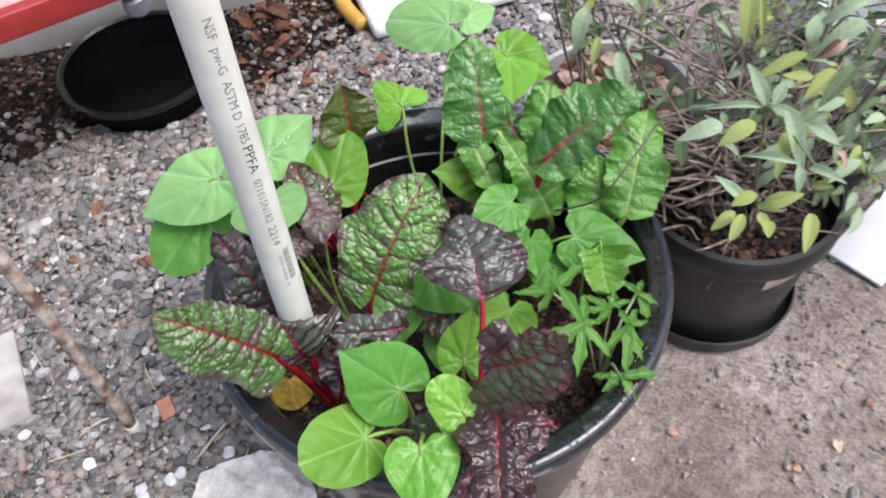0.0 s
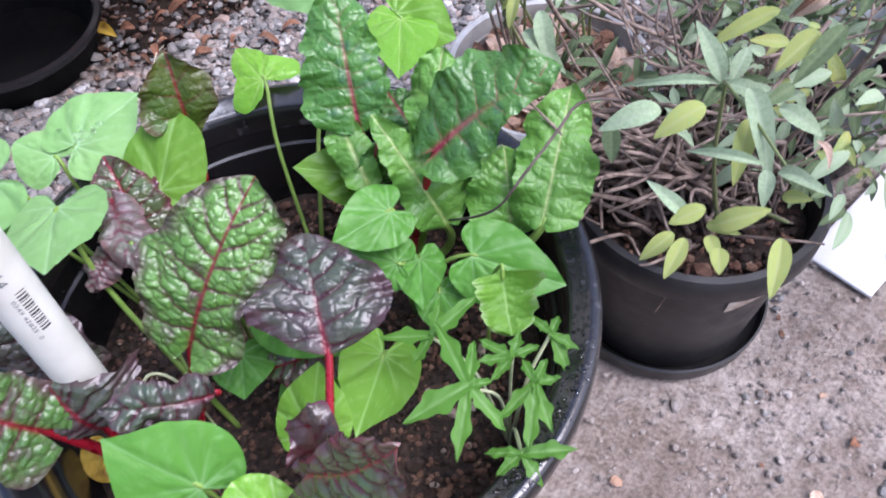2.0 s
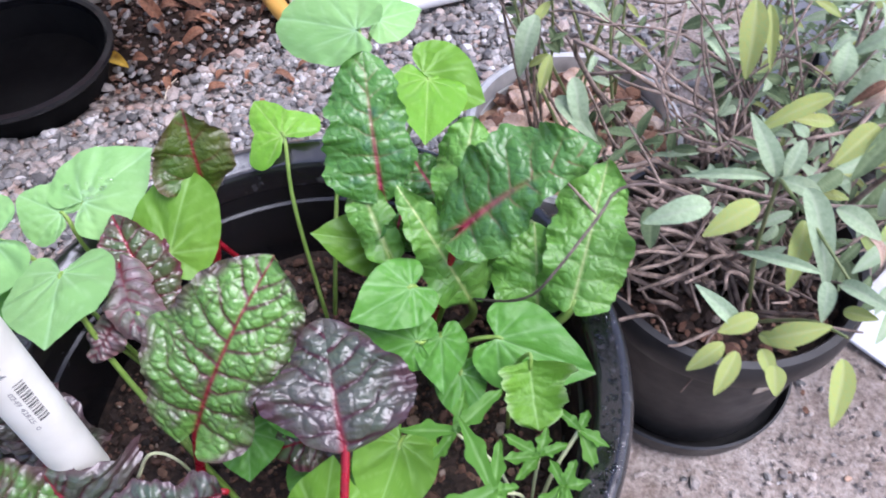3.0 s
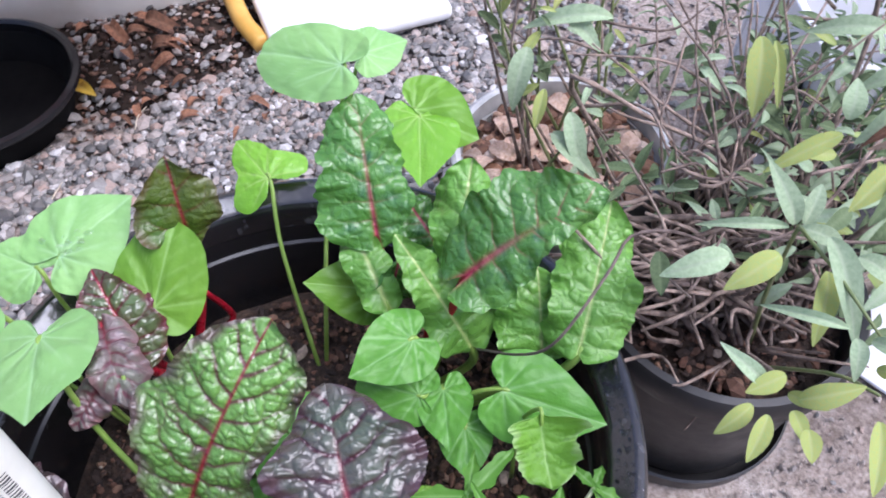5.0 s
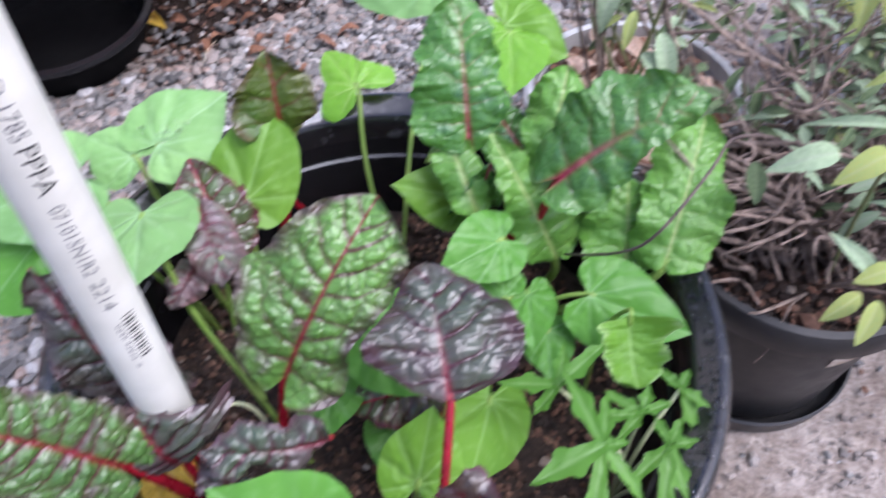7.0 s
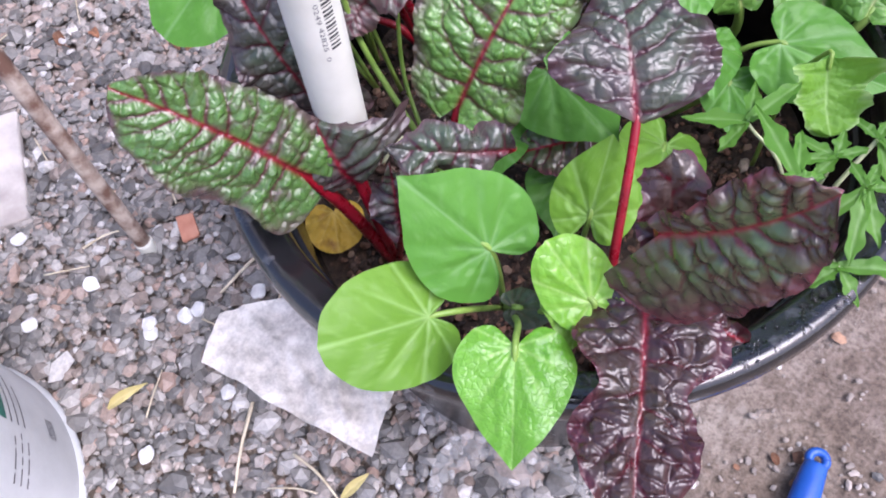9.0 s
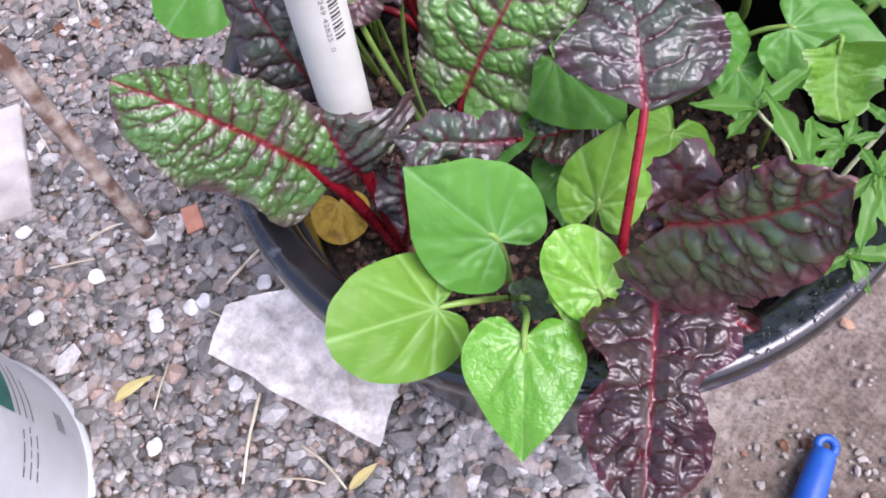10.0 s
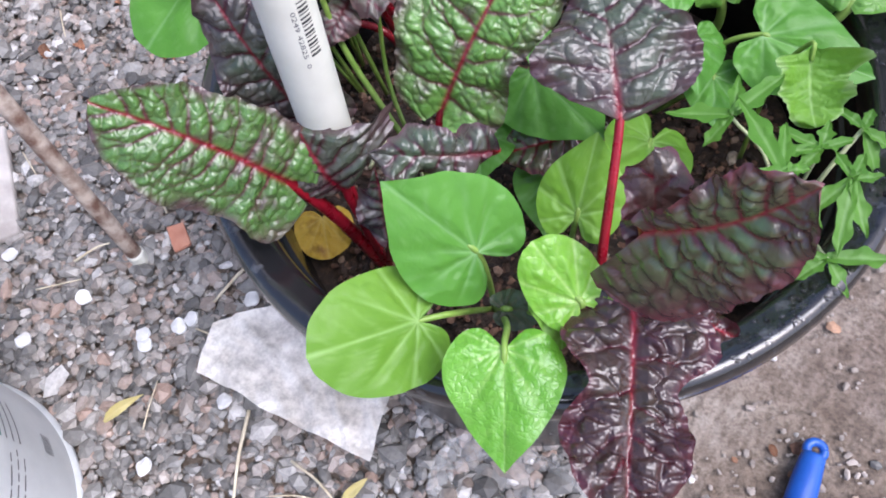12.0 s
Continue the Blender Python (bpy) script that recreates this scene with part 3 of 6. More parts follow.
def heart_leaf_mesh(L, W, mat, seed, arch=0.03, cup=0.1, wave=0.0022, shape=None, rings=16, around=48, sag=0.0):
    """A heart-shaped blade round its stalk's joint, with veins that fan out from there."""
    half = spline([(x, y, 0) for x, y in (shape or HEART)], around + 1)
    rim = [(p.x * L, p.y * W / 2) for p in half]
    rim = rim + [(x, -y) for x, y in rim[-2:0:-1]]
    n = len(rim)
    rays = [radians(a) for a in (0, 32, -32, 68, -68, 112, -112, 150, -150)]
    verts, faces, vein, edge = [(0, 0, 0)], [], [1.0], [0.0]
    off = Vector((seed * 5.1, seed * 2.3, 0))
    for i in range(1, rings + 1):
        s = (i / rings) ** 0.85
        for k, (rx, ry) in enumerate(rim):
            j = 1 + 0.025 * noise.noise(Vector((rx * 60, ry * 60, seed)))
            x, y = rx * s * j, ry * s * j
            r, a = math.hypot(x, y), math.atan2(y, x)
            d = min(abs(r * math.sin(a - t)) if math.cos(a - t) > 0 else 1 for t in rays)
            p = fold((x - 0.9 * abs(y)) / (0.22 * L) + 0.5) * 0.22 * L * 0.3
            m = max(0.5 * math.exp(-(d / (0.001 * (1.25 - s))) ** 2), 0.2 * math.exp(-(p / 0.0007) ** 2) if x > 0.1 * L else 0)
            u = x / L
            h = wave * (noise.noise(Vector((x * 55, y * 55, 0)) + off) + s * s * math.sin(3 * a + seed * 2)) + 0.0016 * min(d / 0.006, 1)
            h += 0.0012 * noise.noise(Vector((x * 260, y * 260, seed)))
            h += arch * L * 4 * max(u, 0) * (1 - u) - cup * y * y / W * 2 - sag * L * max(u, 0) ** 2
            verts.append((x, y, h))
            vein.append(m)
            edge.append(0.0)
    for k in range(n):
        faces.append((0, 1 + k, 1 + (k + 1) % n))
    for i in range(rings - 1):
        o = 1 + i * n
        for k in range(n):
            k2 = (k + 1) % n
            faces.append((o + k, o + n + k, o + n + k2, o + k2))
    return mesh_of("leaf", verts, faces, mat, True, {"vein": vein, "edge": edge})


def lobed_leaf_mesh(lobes, mat, seed, nu=22, nv=6):
    """A blade of long toothed lobes that spread from the stalk's joint; each lobe is (tip, half width)."""
    verts, faces, vein = [], [], []
    for n, (tip, wide) in enumerate(lobes):
        ax = Vector(tip)
        L = ax.length
        side = Vector((0, 0, 1)).cross(ax).normalized()
        up = ax.normalized().cross(side)
        o = len(verts)
        for i in range(nu + 1):
            u = i / nu
            w = wide * (0.42 + 0.58 * math.sin(math.pi * min(1.0, 0.08 + 0.8 * u)) ** 1.4) * (1 - u ** 3.5) ** 0.7
            for k in range(nv + 1):
                v = k / nv * 2 - 1
                tooth = 1 + 0.55 * max(0.0, math.sin(u * 12 + n * 1.7 + seed + (1.2 if v > 0 else 0.0))) * abs(v) * (1.0 if u > 0.25 else 0.3)
                h = 0.0012 * abs(v) - 0.05 * L * u * u * 1.6 + 0.03 * L * math.sin(u * 3 + seed) + 0.0016 * noise.noise(Vector((u * 5, v * 2, seed + n))) + 0.0003 * n
                verts.append(ax * (u * (1 + 0.05 * abs(v) * (tooth - 1))) + side * (v * w * tooth) + up * h)
                vein.append(0.6 if abs(v) < 0.05 else 0.0)
        q = nv + 1
        faces += [(o + i * q + k, o + (i + 1) * q + k, o + (i + 1) * q + k + 1, o + i * q + k + 1) for i in range(nu) for k in range(nv)]
    return mesh_of("leaf", verts, faces, mat, True, {"vein": vein})


def oval_leaf_mesh(L, W, mat, seed, arch=0.05, cup=0.25, nu=16, nv=8, twist=0.0, sag=0.0):
    """A narrow oval blade with a pale midrib and a pebbled face."""
    verts, faces, vein = [], [], []
    for i in range(nu + 1):
        u = i / nu
        e = (math.sin(math.pi * (0.02 + 0.97 * u) ** 0.9)) ** 0.75
        for j in range(nv + 1):
            v = j / nv * 2 - 1
            y = v * W / 2 * e
            h = arch * L * 4 * u * (1 - u) + cup * abs(y) - sag * L * u * u + 0.0012 * noise.noise(Vector((u * 8, v * 3, seed)))
            c, s = math.cos(twist * u), math.sin(twist * u)
            verts.append((L * u, y * c, h + y * s))
            vein.append(0.55 if abs(v) < 0.05 else 0.1 * (1 - fold(u * 6 - abs(v) * 0.6)))
    w = nv + 1
    for i in range(nu):
        for j in range(nv):
            faces.append((i * w + j, (i + 1) * w + j, (i + 1) * w + j + 1, i * w + j + 1))
    return mesh_of("leaf", verts, faces, mat, True, {"vein": vein})


def add_leaf(plant, me_maker, base, tip, face, stalk_pts, stalk_mat, r0, r1, label=""):
    """A blade under its plant, with its stalk as a part of the blade."""
    m, L = frame_on(base, tip, face)
    me = me_maker(L)
    rel = Matrix.Translation(-plant.location) @ m
    ob = put("leaf", me, plant, rel, label)
    if stalk_pts:
        inv = m.inverted()
        pts = [inv @ Vector(p) for p in stalk_pts] + [Vector((-0.003, 0, -r1 * 1.3)), Vector((0.16 * L, 0, -r1 * 2.0))]
        put("stalk", tube_mesh("stalk", pts, r0, r1, stalk_mat), ob)
    return ob


# ---- ground: one sheet of packed dirt to the horizon ----
def ground_mesh():
    verts, faces = [], []
    xs = np.concatenate([[-400, -40, -8, -3], np.linspace(-1.6, 1.8, 120), [4, 9, 40, 400]])
    ys = np.concatenate([[-400, -40, -8, -2], np.linspace(-0.6, 2.6, 110), [4, 9, 40, 400]])
    for x in xs:
        for y in ys:
            near = max(abs(x), abs(y - 0.8)) < 2.0
            z = -0.004 + (0.004 * noise.noise(Vector((x * 6, y * 6, 0))) + 0.002 * noise.noise(Vector((x * 25, y * 25, 3))) if near else 0)
            verts.append((x, y, z))
    w = len(ys)
    for i in range(len(xs) - 1):
        for j in range(w - 1):
            faces.append((i * w + j, (i + 1) * w + j, (i + 1) * w + j + 1, i * w + j + 1))
    return mesh_of("ground", verts, faces, M_GROUND)


ground = put("ground", ground_mesh(), None, None, "packed sandy grey-brown dirt with fine grit", "ground", "", "structure")

# ---- large planter: black nursery tub with potting soil ----
POT = Vector((0.033, 0.588, 0.0))
PR, PH = 0.244, 0.33
tub = thing("planter", POT, "large round black plastic nursery pot, wet rim, filled with soil", "planter")
put("wall", lathe_mesh("wall", [(0.0, 0.012), (0.172, 0.012), (0.176, 0.0), (0.186, 0.0), (0.196, 0.06), (0.212, 0.2), (0.222, 0.275), (0.2265, 0.279), (0.2265, 0.296),
                                (0.2145, 0.296), (0.2135, 0.282), (0.2125, 0.279), (0.2095, 0.2775), (0.2085, 0.274), (0.204, 0.22), (0.198, 0.16), (0.185, 0.06), (0.17, 0.02), (0.0, 0.02)], M_POT, 128, True, 0.004), tub)
put("rim", lathe_mesh("rim", [(0.2268, 0.297), (0.236, 0.2985), (0.2415, 0.303), (0.2438, 0.312), (0.2435, 0.323), (0.2412, 0.3285), (0.237, 0.3308), (0.2325, 0.3302), (0.2285, 0.3265),
                              (0.2215, 0.3245), (0.2175, 0.3215), (0.2155, 0.315), (0.2145, 0.297), (0.2268, 0.297)], M_POTWET, 128, True, 0.004), tub, None, "wet worn rolled rim")


def soil_mesh(r, amp, mat, seed=0, rings=26, sides=80):
    verts, faces = [(0, 0, 0)], []
    for i in range(1, rings + 1):
        q = r * i / rings
        for k in range(sides):
            a = 2 * math.pi * k / sides
            x, y = q * math.cos(a), q * math.sin(a)
            h = amp * (noise.noise(Vector((x * 22, y * 22, seed))) + 0.6 * noise.noise(Vector((x * 80, y * 80, seed)))) - amp * 0.6 * (i / rings) ** 4
            verts.append((x, y, h))
    for k in range(sides):
        faces.append((0, 1 + k, 1 + (k + 1) % sides))
    for i in range(rings - 1):
        o = 1 + i * sides
        for k in range(sides):
            k2 = (k + 1) % sides
            faces.append((o + k, o + sides + k, o + sides + k2, o + k2))
    return mesh_of("soil", verts, faces, mat)


SOIL = 0.212
put("potting_soil", soil_mesh(0.207, 0.008, M_SOIL, 1), None, Matrix.Translation((POT.x, POT.y, SOIL)), "dark damp potting soil with bark bits in the planter", "soil", "", "stuff")

# ---- smaller pot behind, on a saucer, with the sage ----
P2 = Vector((0.414, 0.759, 0.0))
pot2 = thing("sage_pot", P2, "worn round black plastic pot with a paper sticker, holding sage", "pot")
put("wall", lathe_mesh("wall", [(0.0, 0.014), (0.088, 0.014), (0.098, 0.008), (0.102, 0.02), (0.112, 0.12), (0.12, 0.19), (0.1165, 0.192), (0.115, 0.19), (0.106, 0.1), (0.095, 0.022), (0.0, 0.022)], M_POTWORN, 96, True, 0.006), pot2)
put("rim", lathe_mesh("rim", [(0.12, 0.191), (0.127, 0.193), (0.131, 0.199), (0.1315, 0.222), (0.128, 0.229), (0.121, 0.23), (0.118, 0.222), (0.1165, 0.192), (0.12, 0.191)], M_POTWORN, 96, True, 0.006), pot2)
sv, sf = [], []
for i in range(9):
    a = radians(-84 + 27 * i / 8)
    for z, rr in ((0.158, 0.1176), (0.184, 0.1202)):
        zz = z + 0.02 * i / 8
        rr = 0.1015 + (zz - 0.02) * 0.109 + 0.0012
        sv.append((rr * math.cos(a), rr * math.sin(a), zz))
sf = [(2 * i, 2 * i + 2, 2 * i + 3, 2 * i + 1) for i in range(8)]
put("sticker", mesh_of("sticker", sv, sf, M_STICKER), pot2, None, "torn brownish paper sticker")
put("potting_soil", soil_mesh(0.116, 0.012, M_SOIL, 4), None, Matrix.Translation((P2.x, P2.y, 0.195)), "dry brown soil with leaf litter in the sage pot", "soil", "", "stuff")
saucer = put("saucer", lathe_mesh("saucer", [(0.0, 0.0), (0.112, 0.0), (0.12, 0.006), (0.1235, 0.03), (0.121, 0.032), (0.1165, 0.01), (0.108, 0.006), (0.0, 0.006)], M_POTWORN, 72), None,
             Matrix.Translation((P2.x - 0.002, P2.y + 0.006, 0.0)), "shallow black plastic saucer under the sage pot", "saucer")

# ---- white pot with a thin thorny shrub, behind ----
P3 = Vector((0.297, 0.996, 0.0))
pot3 = thing("white_pot", P3, "white plastic pot with bark mulch and dry leaves", "pot")
wall3 = [(0.0, 0.014), (0.09, 0.014), (0.096, 0.0), (0.1, 0.002), (0.118, 0.15), (0.126, 0.152), (0.129, 0.158), (0.129, 0.172), (0.124, 0.176), (0.118, 0.174), (0.115, 0.15), (0.098, 0.02), (0.0, 0.02)]
put("wall", lathe_mesh("wall", wall3[:5] + [(0.1165, 0.15)] + wall3[10:], M_GREYPOT, 80), pot3)
put("rim", lathe_mesh("rim", [(0.118, 0.151)] + wall3[5:10] + [(0.1165, 0.151), (0.118, 0.151)], M_GREYPOT, 80), pot3)
put("bark_mulch", soil_mesh(0.116, 0.014, plain_mat("bark_mulch", (0.16, 0.08, 0.045), (0.42, 0.27, 0.17), 0.85, 70.0, bumps=(160.0, 0.9)), 6), None, Matrix.Translation((P3.x, P3.y, 0.15)),
    "reddish bark mulch and dry leaves", "mulch", "", "stuff")

# ---- plastic pipe standing in the planter, with printing ----
PB, PT = Vector((-0.098, 0.504, 0.3545)), Vector((-0.0893, 0.5236, 1.0045))
pm, PL = frame_on(PB, PT, (0.0, -0.5, 0.0))
pipe = thing("pipe", PB, "upright white plastic water pipe stuck in the planter, printed", "pipe")
pipe.matrix_basis = pm
RP = 0.0155
prof = []
ring = 40
vs, fs = [], []
for i in range(9):
    for k in range(ring):
        a = 2 * math.pi * k / ring
        vs.append((PL * i / 8, RP * math.sin(a), RP * math.cos(a)))
o = len(vs)
for i in (8, 0):
    for k in range(ring):
        a = 2 * math.pi * k / ring
        vs.append((PL * i / 8, RP * 0.8 * math.sin(a), RP * 0.8 * math.cos(a)))
for i in range(10):
    for k in range(ring):
        k2 = (k + 1) % ring
        fs.append((i * ring + k, i * ring + k2, ((i + 1) % 11 if i < 10 else 0) * ring + k2, (i + 1) * ring + k))
fs = [f for f in fs if max(f) < len(vs)]
put("tube", mesh_of("tube", vs, fs, M_PVC), pipe)


def wrap_text(text, top, bottom, height, mat, turn, parent, name="printing"):
    """Print that reads down the pipe, bent round its wall."""
    cu = bpy.data.curves.new(name, "FONT")
    cu.body, cu.size, cu.align_y, cu.resolution_u, cu.offset = text, 1.0, "CENTER", 2, 0.0
    tmp = new("tmp_text", cu)
    bpy.context.view_layer.update()
    me = bpy.data.meshes.new_from_object(tmp.evaluated_get(bpy.context.evaluated_depsgraph_get()))
    bpy.data.objects.remove(tmp)
    bm = bmesh.new()
    bm.from_mesh(me)
    bmesh.ops.triangulate(bm, faces=bm.faces[:])
    bmesh.ops.subdivide_edges(bm, edges=bm.edges[:], cuts=2, use_grid_fill=True)
    bm.to_mesh(me)
    bm.free()
    wide = max(v.co.x for v in me.vertices)
    for v in me.vertices:
        a = turn - v.co.y * height / 0.7 / RP
        v.co = Vector((top - v.co.x / wide * (top - bottom), RP * 1.012 * math.sin(a), RP * 1.012 * math.cos(a)))
    me.materials.clear()
    me.materials.append(mat)
    put(name, me, parent)


wrap_text("NSF  pw-G  ASTM D 1785", 0.358, 0.254, 0.0068, M_INK, -0.6, pipe)
wrap_text("PPFA", 0.251, 0.224, 0.008, M_INKDARK, -0.6, pipe)
wrap_text("071015N1R2", 0.217, 0.169, 0.0062, M_INK, -0.55, pipe)
wrap_text("2214", 0.164, 0.141, 0.0066, M_INK, -0.55, pipe)
wrap_text("0249 42825  0", 0.128, 0.087, 0.0026, M_INK, -0.5, pipe)
bv, bf = [], []
for k in range(15):
    x0, w0 = 0.132 - k * 0.0026, 0.0008 + 0.0009 * (k * 7 % 3) / 2
    for dx in (0, -w0):
        for a in (-1.1, -0.9, -0.7):
            bv.append((x0 + dx, RP * 1.012 * math.sin(a), RP * 1.012 * math.cos(a)))
    q = k * 6
    bf += [(q, q + 3, q + 4, q + 1), (q + 1, q + 4, q + 5, q + 2)]
put("stripe_mark", mesh_of("stripe_mark", bv, bf, M_INKDARK, False), pipe)

# ---- red chard ----
C_SOIL = 0.2


def chard_plant(at, label):
    return thing("chard", (at[0], at[1], C_SOIL), label, "chard plant", "red chard in the planter")


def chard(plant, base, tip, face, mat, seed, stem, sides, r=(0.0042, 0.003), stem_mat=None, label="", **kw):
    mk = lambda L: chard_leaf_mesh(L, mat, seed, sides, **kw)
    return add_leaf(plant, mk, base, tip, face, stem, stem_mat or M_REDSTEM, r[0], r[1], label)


front = chard_plant((-0.082, 0.485), "red-stalked chard with dark green and purple blistered leaves")
K1 = (-0.082, 0.486, 0.205)
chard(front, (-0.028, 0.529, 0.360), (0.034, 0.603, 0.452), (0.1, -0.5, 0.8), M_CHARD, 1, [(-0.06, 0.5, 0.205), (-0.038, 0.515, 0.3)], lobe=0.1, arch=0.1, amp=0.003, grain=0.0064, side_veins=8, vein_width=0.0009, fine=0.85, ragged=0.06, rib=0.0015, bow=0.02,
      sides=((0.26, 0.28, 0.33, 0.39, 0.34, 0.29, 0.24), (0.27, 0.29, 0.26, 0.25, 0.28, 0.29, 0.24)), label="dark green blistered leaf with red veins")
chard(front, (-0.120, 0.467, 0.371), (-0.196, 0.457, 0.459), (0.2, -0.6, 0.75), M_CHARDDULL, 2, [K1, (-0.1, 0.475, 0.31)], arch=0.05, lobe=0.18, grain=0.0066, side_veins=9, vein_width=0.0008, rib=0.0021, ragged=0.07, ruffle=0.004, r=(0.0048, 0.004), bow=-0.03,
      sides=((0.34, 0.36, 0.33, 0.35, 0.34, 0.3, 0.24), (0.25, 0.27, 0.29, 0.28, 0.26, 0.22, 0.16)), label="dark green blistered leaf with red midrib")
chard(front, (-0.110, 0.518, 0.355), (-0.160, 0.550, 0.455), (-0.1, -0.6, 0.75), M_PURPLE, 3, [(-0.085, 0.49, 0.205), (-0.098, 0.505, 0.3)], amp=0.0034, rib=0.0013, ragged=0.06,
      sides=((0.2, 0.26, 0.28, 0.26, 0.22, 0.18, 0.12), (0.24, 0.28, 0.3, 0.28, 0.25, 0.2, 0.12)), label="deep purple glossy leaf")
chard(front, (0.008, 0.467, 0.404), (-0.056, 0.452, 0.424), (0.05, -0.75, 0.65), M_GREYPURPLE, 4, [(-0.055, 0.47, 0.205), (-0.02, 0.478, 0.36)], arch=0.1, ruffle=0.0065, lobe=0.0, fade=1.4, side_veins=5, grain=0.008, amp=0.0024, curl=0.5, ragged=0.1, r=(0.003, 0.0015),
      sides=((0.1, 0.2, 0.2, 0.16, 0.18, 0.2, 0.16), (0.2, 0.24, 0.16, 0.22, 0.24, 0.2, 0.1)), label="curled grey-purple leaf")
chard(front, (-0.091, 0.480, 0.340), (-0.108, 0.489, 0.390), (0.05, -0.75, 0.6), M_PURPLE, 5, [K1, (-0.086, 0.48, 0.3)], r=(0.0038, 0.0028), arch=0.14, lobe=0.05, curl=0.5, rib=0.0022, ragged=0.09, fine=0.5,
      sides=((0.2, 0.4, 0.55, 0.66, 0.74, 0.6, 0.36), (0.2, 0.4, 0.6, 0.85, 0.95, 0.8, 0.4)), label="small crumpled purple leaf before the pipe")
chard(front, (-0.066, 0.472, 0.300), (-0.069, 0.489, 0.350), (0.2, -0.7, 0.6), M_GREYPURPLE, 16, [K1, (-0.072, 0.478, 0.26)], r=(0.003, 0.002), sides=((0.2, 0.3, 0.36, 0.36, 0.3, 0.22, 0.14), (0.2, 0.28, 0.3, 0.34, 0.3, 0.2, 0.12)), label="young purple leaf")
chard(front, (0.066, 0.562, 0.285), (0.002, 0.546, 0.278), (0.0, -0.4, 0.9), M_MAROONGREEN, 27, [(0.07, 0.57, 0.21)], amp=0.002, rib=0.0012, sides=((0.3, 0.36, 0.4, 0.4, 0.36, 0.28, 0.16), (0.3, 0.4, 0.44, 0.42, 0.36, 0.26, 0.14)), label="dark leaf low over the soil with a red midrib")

middle = chard_plant((0.079, 0.48), "purple-leaved chard with bright red stalks")
K2 = (0.079, 0.472, 0.205)
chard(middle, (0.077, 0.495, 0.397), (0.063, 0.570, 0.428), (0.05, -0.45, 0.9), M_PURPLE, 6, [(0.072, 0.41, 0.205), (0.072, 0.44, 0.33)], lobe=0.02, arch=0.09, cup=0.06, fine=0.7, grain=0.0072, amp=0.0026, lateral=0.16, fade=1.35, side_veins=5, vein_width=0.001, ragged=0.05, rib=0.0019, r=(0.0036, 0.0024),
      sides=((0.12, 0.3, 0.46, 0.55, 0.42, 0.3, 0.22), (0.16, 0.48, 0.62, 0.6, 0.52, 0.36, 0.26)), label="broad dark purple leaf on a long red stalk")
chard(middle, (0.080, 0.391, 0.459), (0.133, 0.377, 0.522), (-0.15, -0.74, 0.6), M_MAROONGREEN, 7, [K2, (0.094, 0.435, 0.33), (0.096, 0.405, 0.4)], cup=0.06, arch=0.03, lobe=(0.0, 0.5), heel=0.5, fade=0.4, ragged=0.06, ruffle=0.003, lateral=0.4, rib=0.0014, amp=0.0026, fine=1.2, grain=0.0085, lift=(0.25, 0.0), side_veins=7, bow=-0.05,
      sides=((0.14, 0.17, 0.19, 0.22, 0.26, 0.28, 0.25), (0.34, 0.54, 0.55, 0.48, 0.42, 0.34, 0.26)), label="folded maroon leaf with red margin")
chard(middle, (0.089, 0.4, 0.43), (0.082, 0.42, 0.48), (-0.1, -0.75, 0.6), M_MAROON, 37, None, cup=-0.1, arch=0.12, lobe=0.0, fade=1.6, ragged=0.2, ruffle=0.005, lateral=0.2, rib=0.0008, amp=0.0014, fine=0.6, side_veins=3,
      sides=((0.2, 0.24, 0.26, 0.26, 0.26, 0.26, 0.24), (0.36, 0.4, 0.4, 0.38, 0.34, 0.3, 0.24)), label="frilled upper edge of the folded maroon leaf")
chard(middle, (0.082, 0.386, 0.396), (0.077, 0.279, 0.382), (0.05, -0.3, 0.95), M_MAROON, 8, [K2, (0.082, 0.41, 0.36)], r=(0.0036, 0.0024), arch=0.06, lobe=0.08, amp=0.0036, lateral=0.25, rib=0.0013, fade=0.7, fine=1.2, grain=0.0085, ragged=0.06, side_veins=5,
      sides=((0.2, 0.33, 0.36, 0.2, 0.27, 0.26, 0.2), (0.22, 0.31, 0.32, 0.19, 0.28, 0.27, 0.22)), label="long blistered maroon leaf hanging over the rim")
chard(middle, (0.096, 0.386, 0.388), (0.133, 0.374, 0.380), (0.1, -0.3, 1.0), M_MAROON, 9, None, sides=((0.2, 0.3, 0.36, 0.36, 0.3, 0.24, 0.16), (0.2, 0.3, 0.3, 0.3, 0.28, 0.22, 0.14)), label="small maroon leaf")

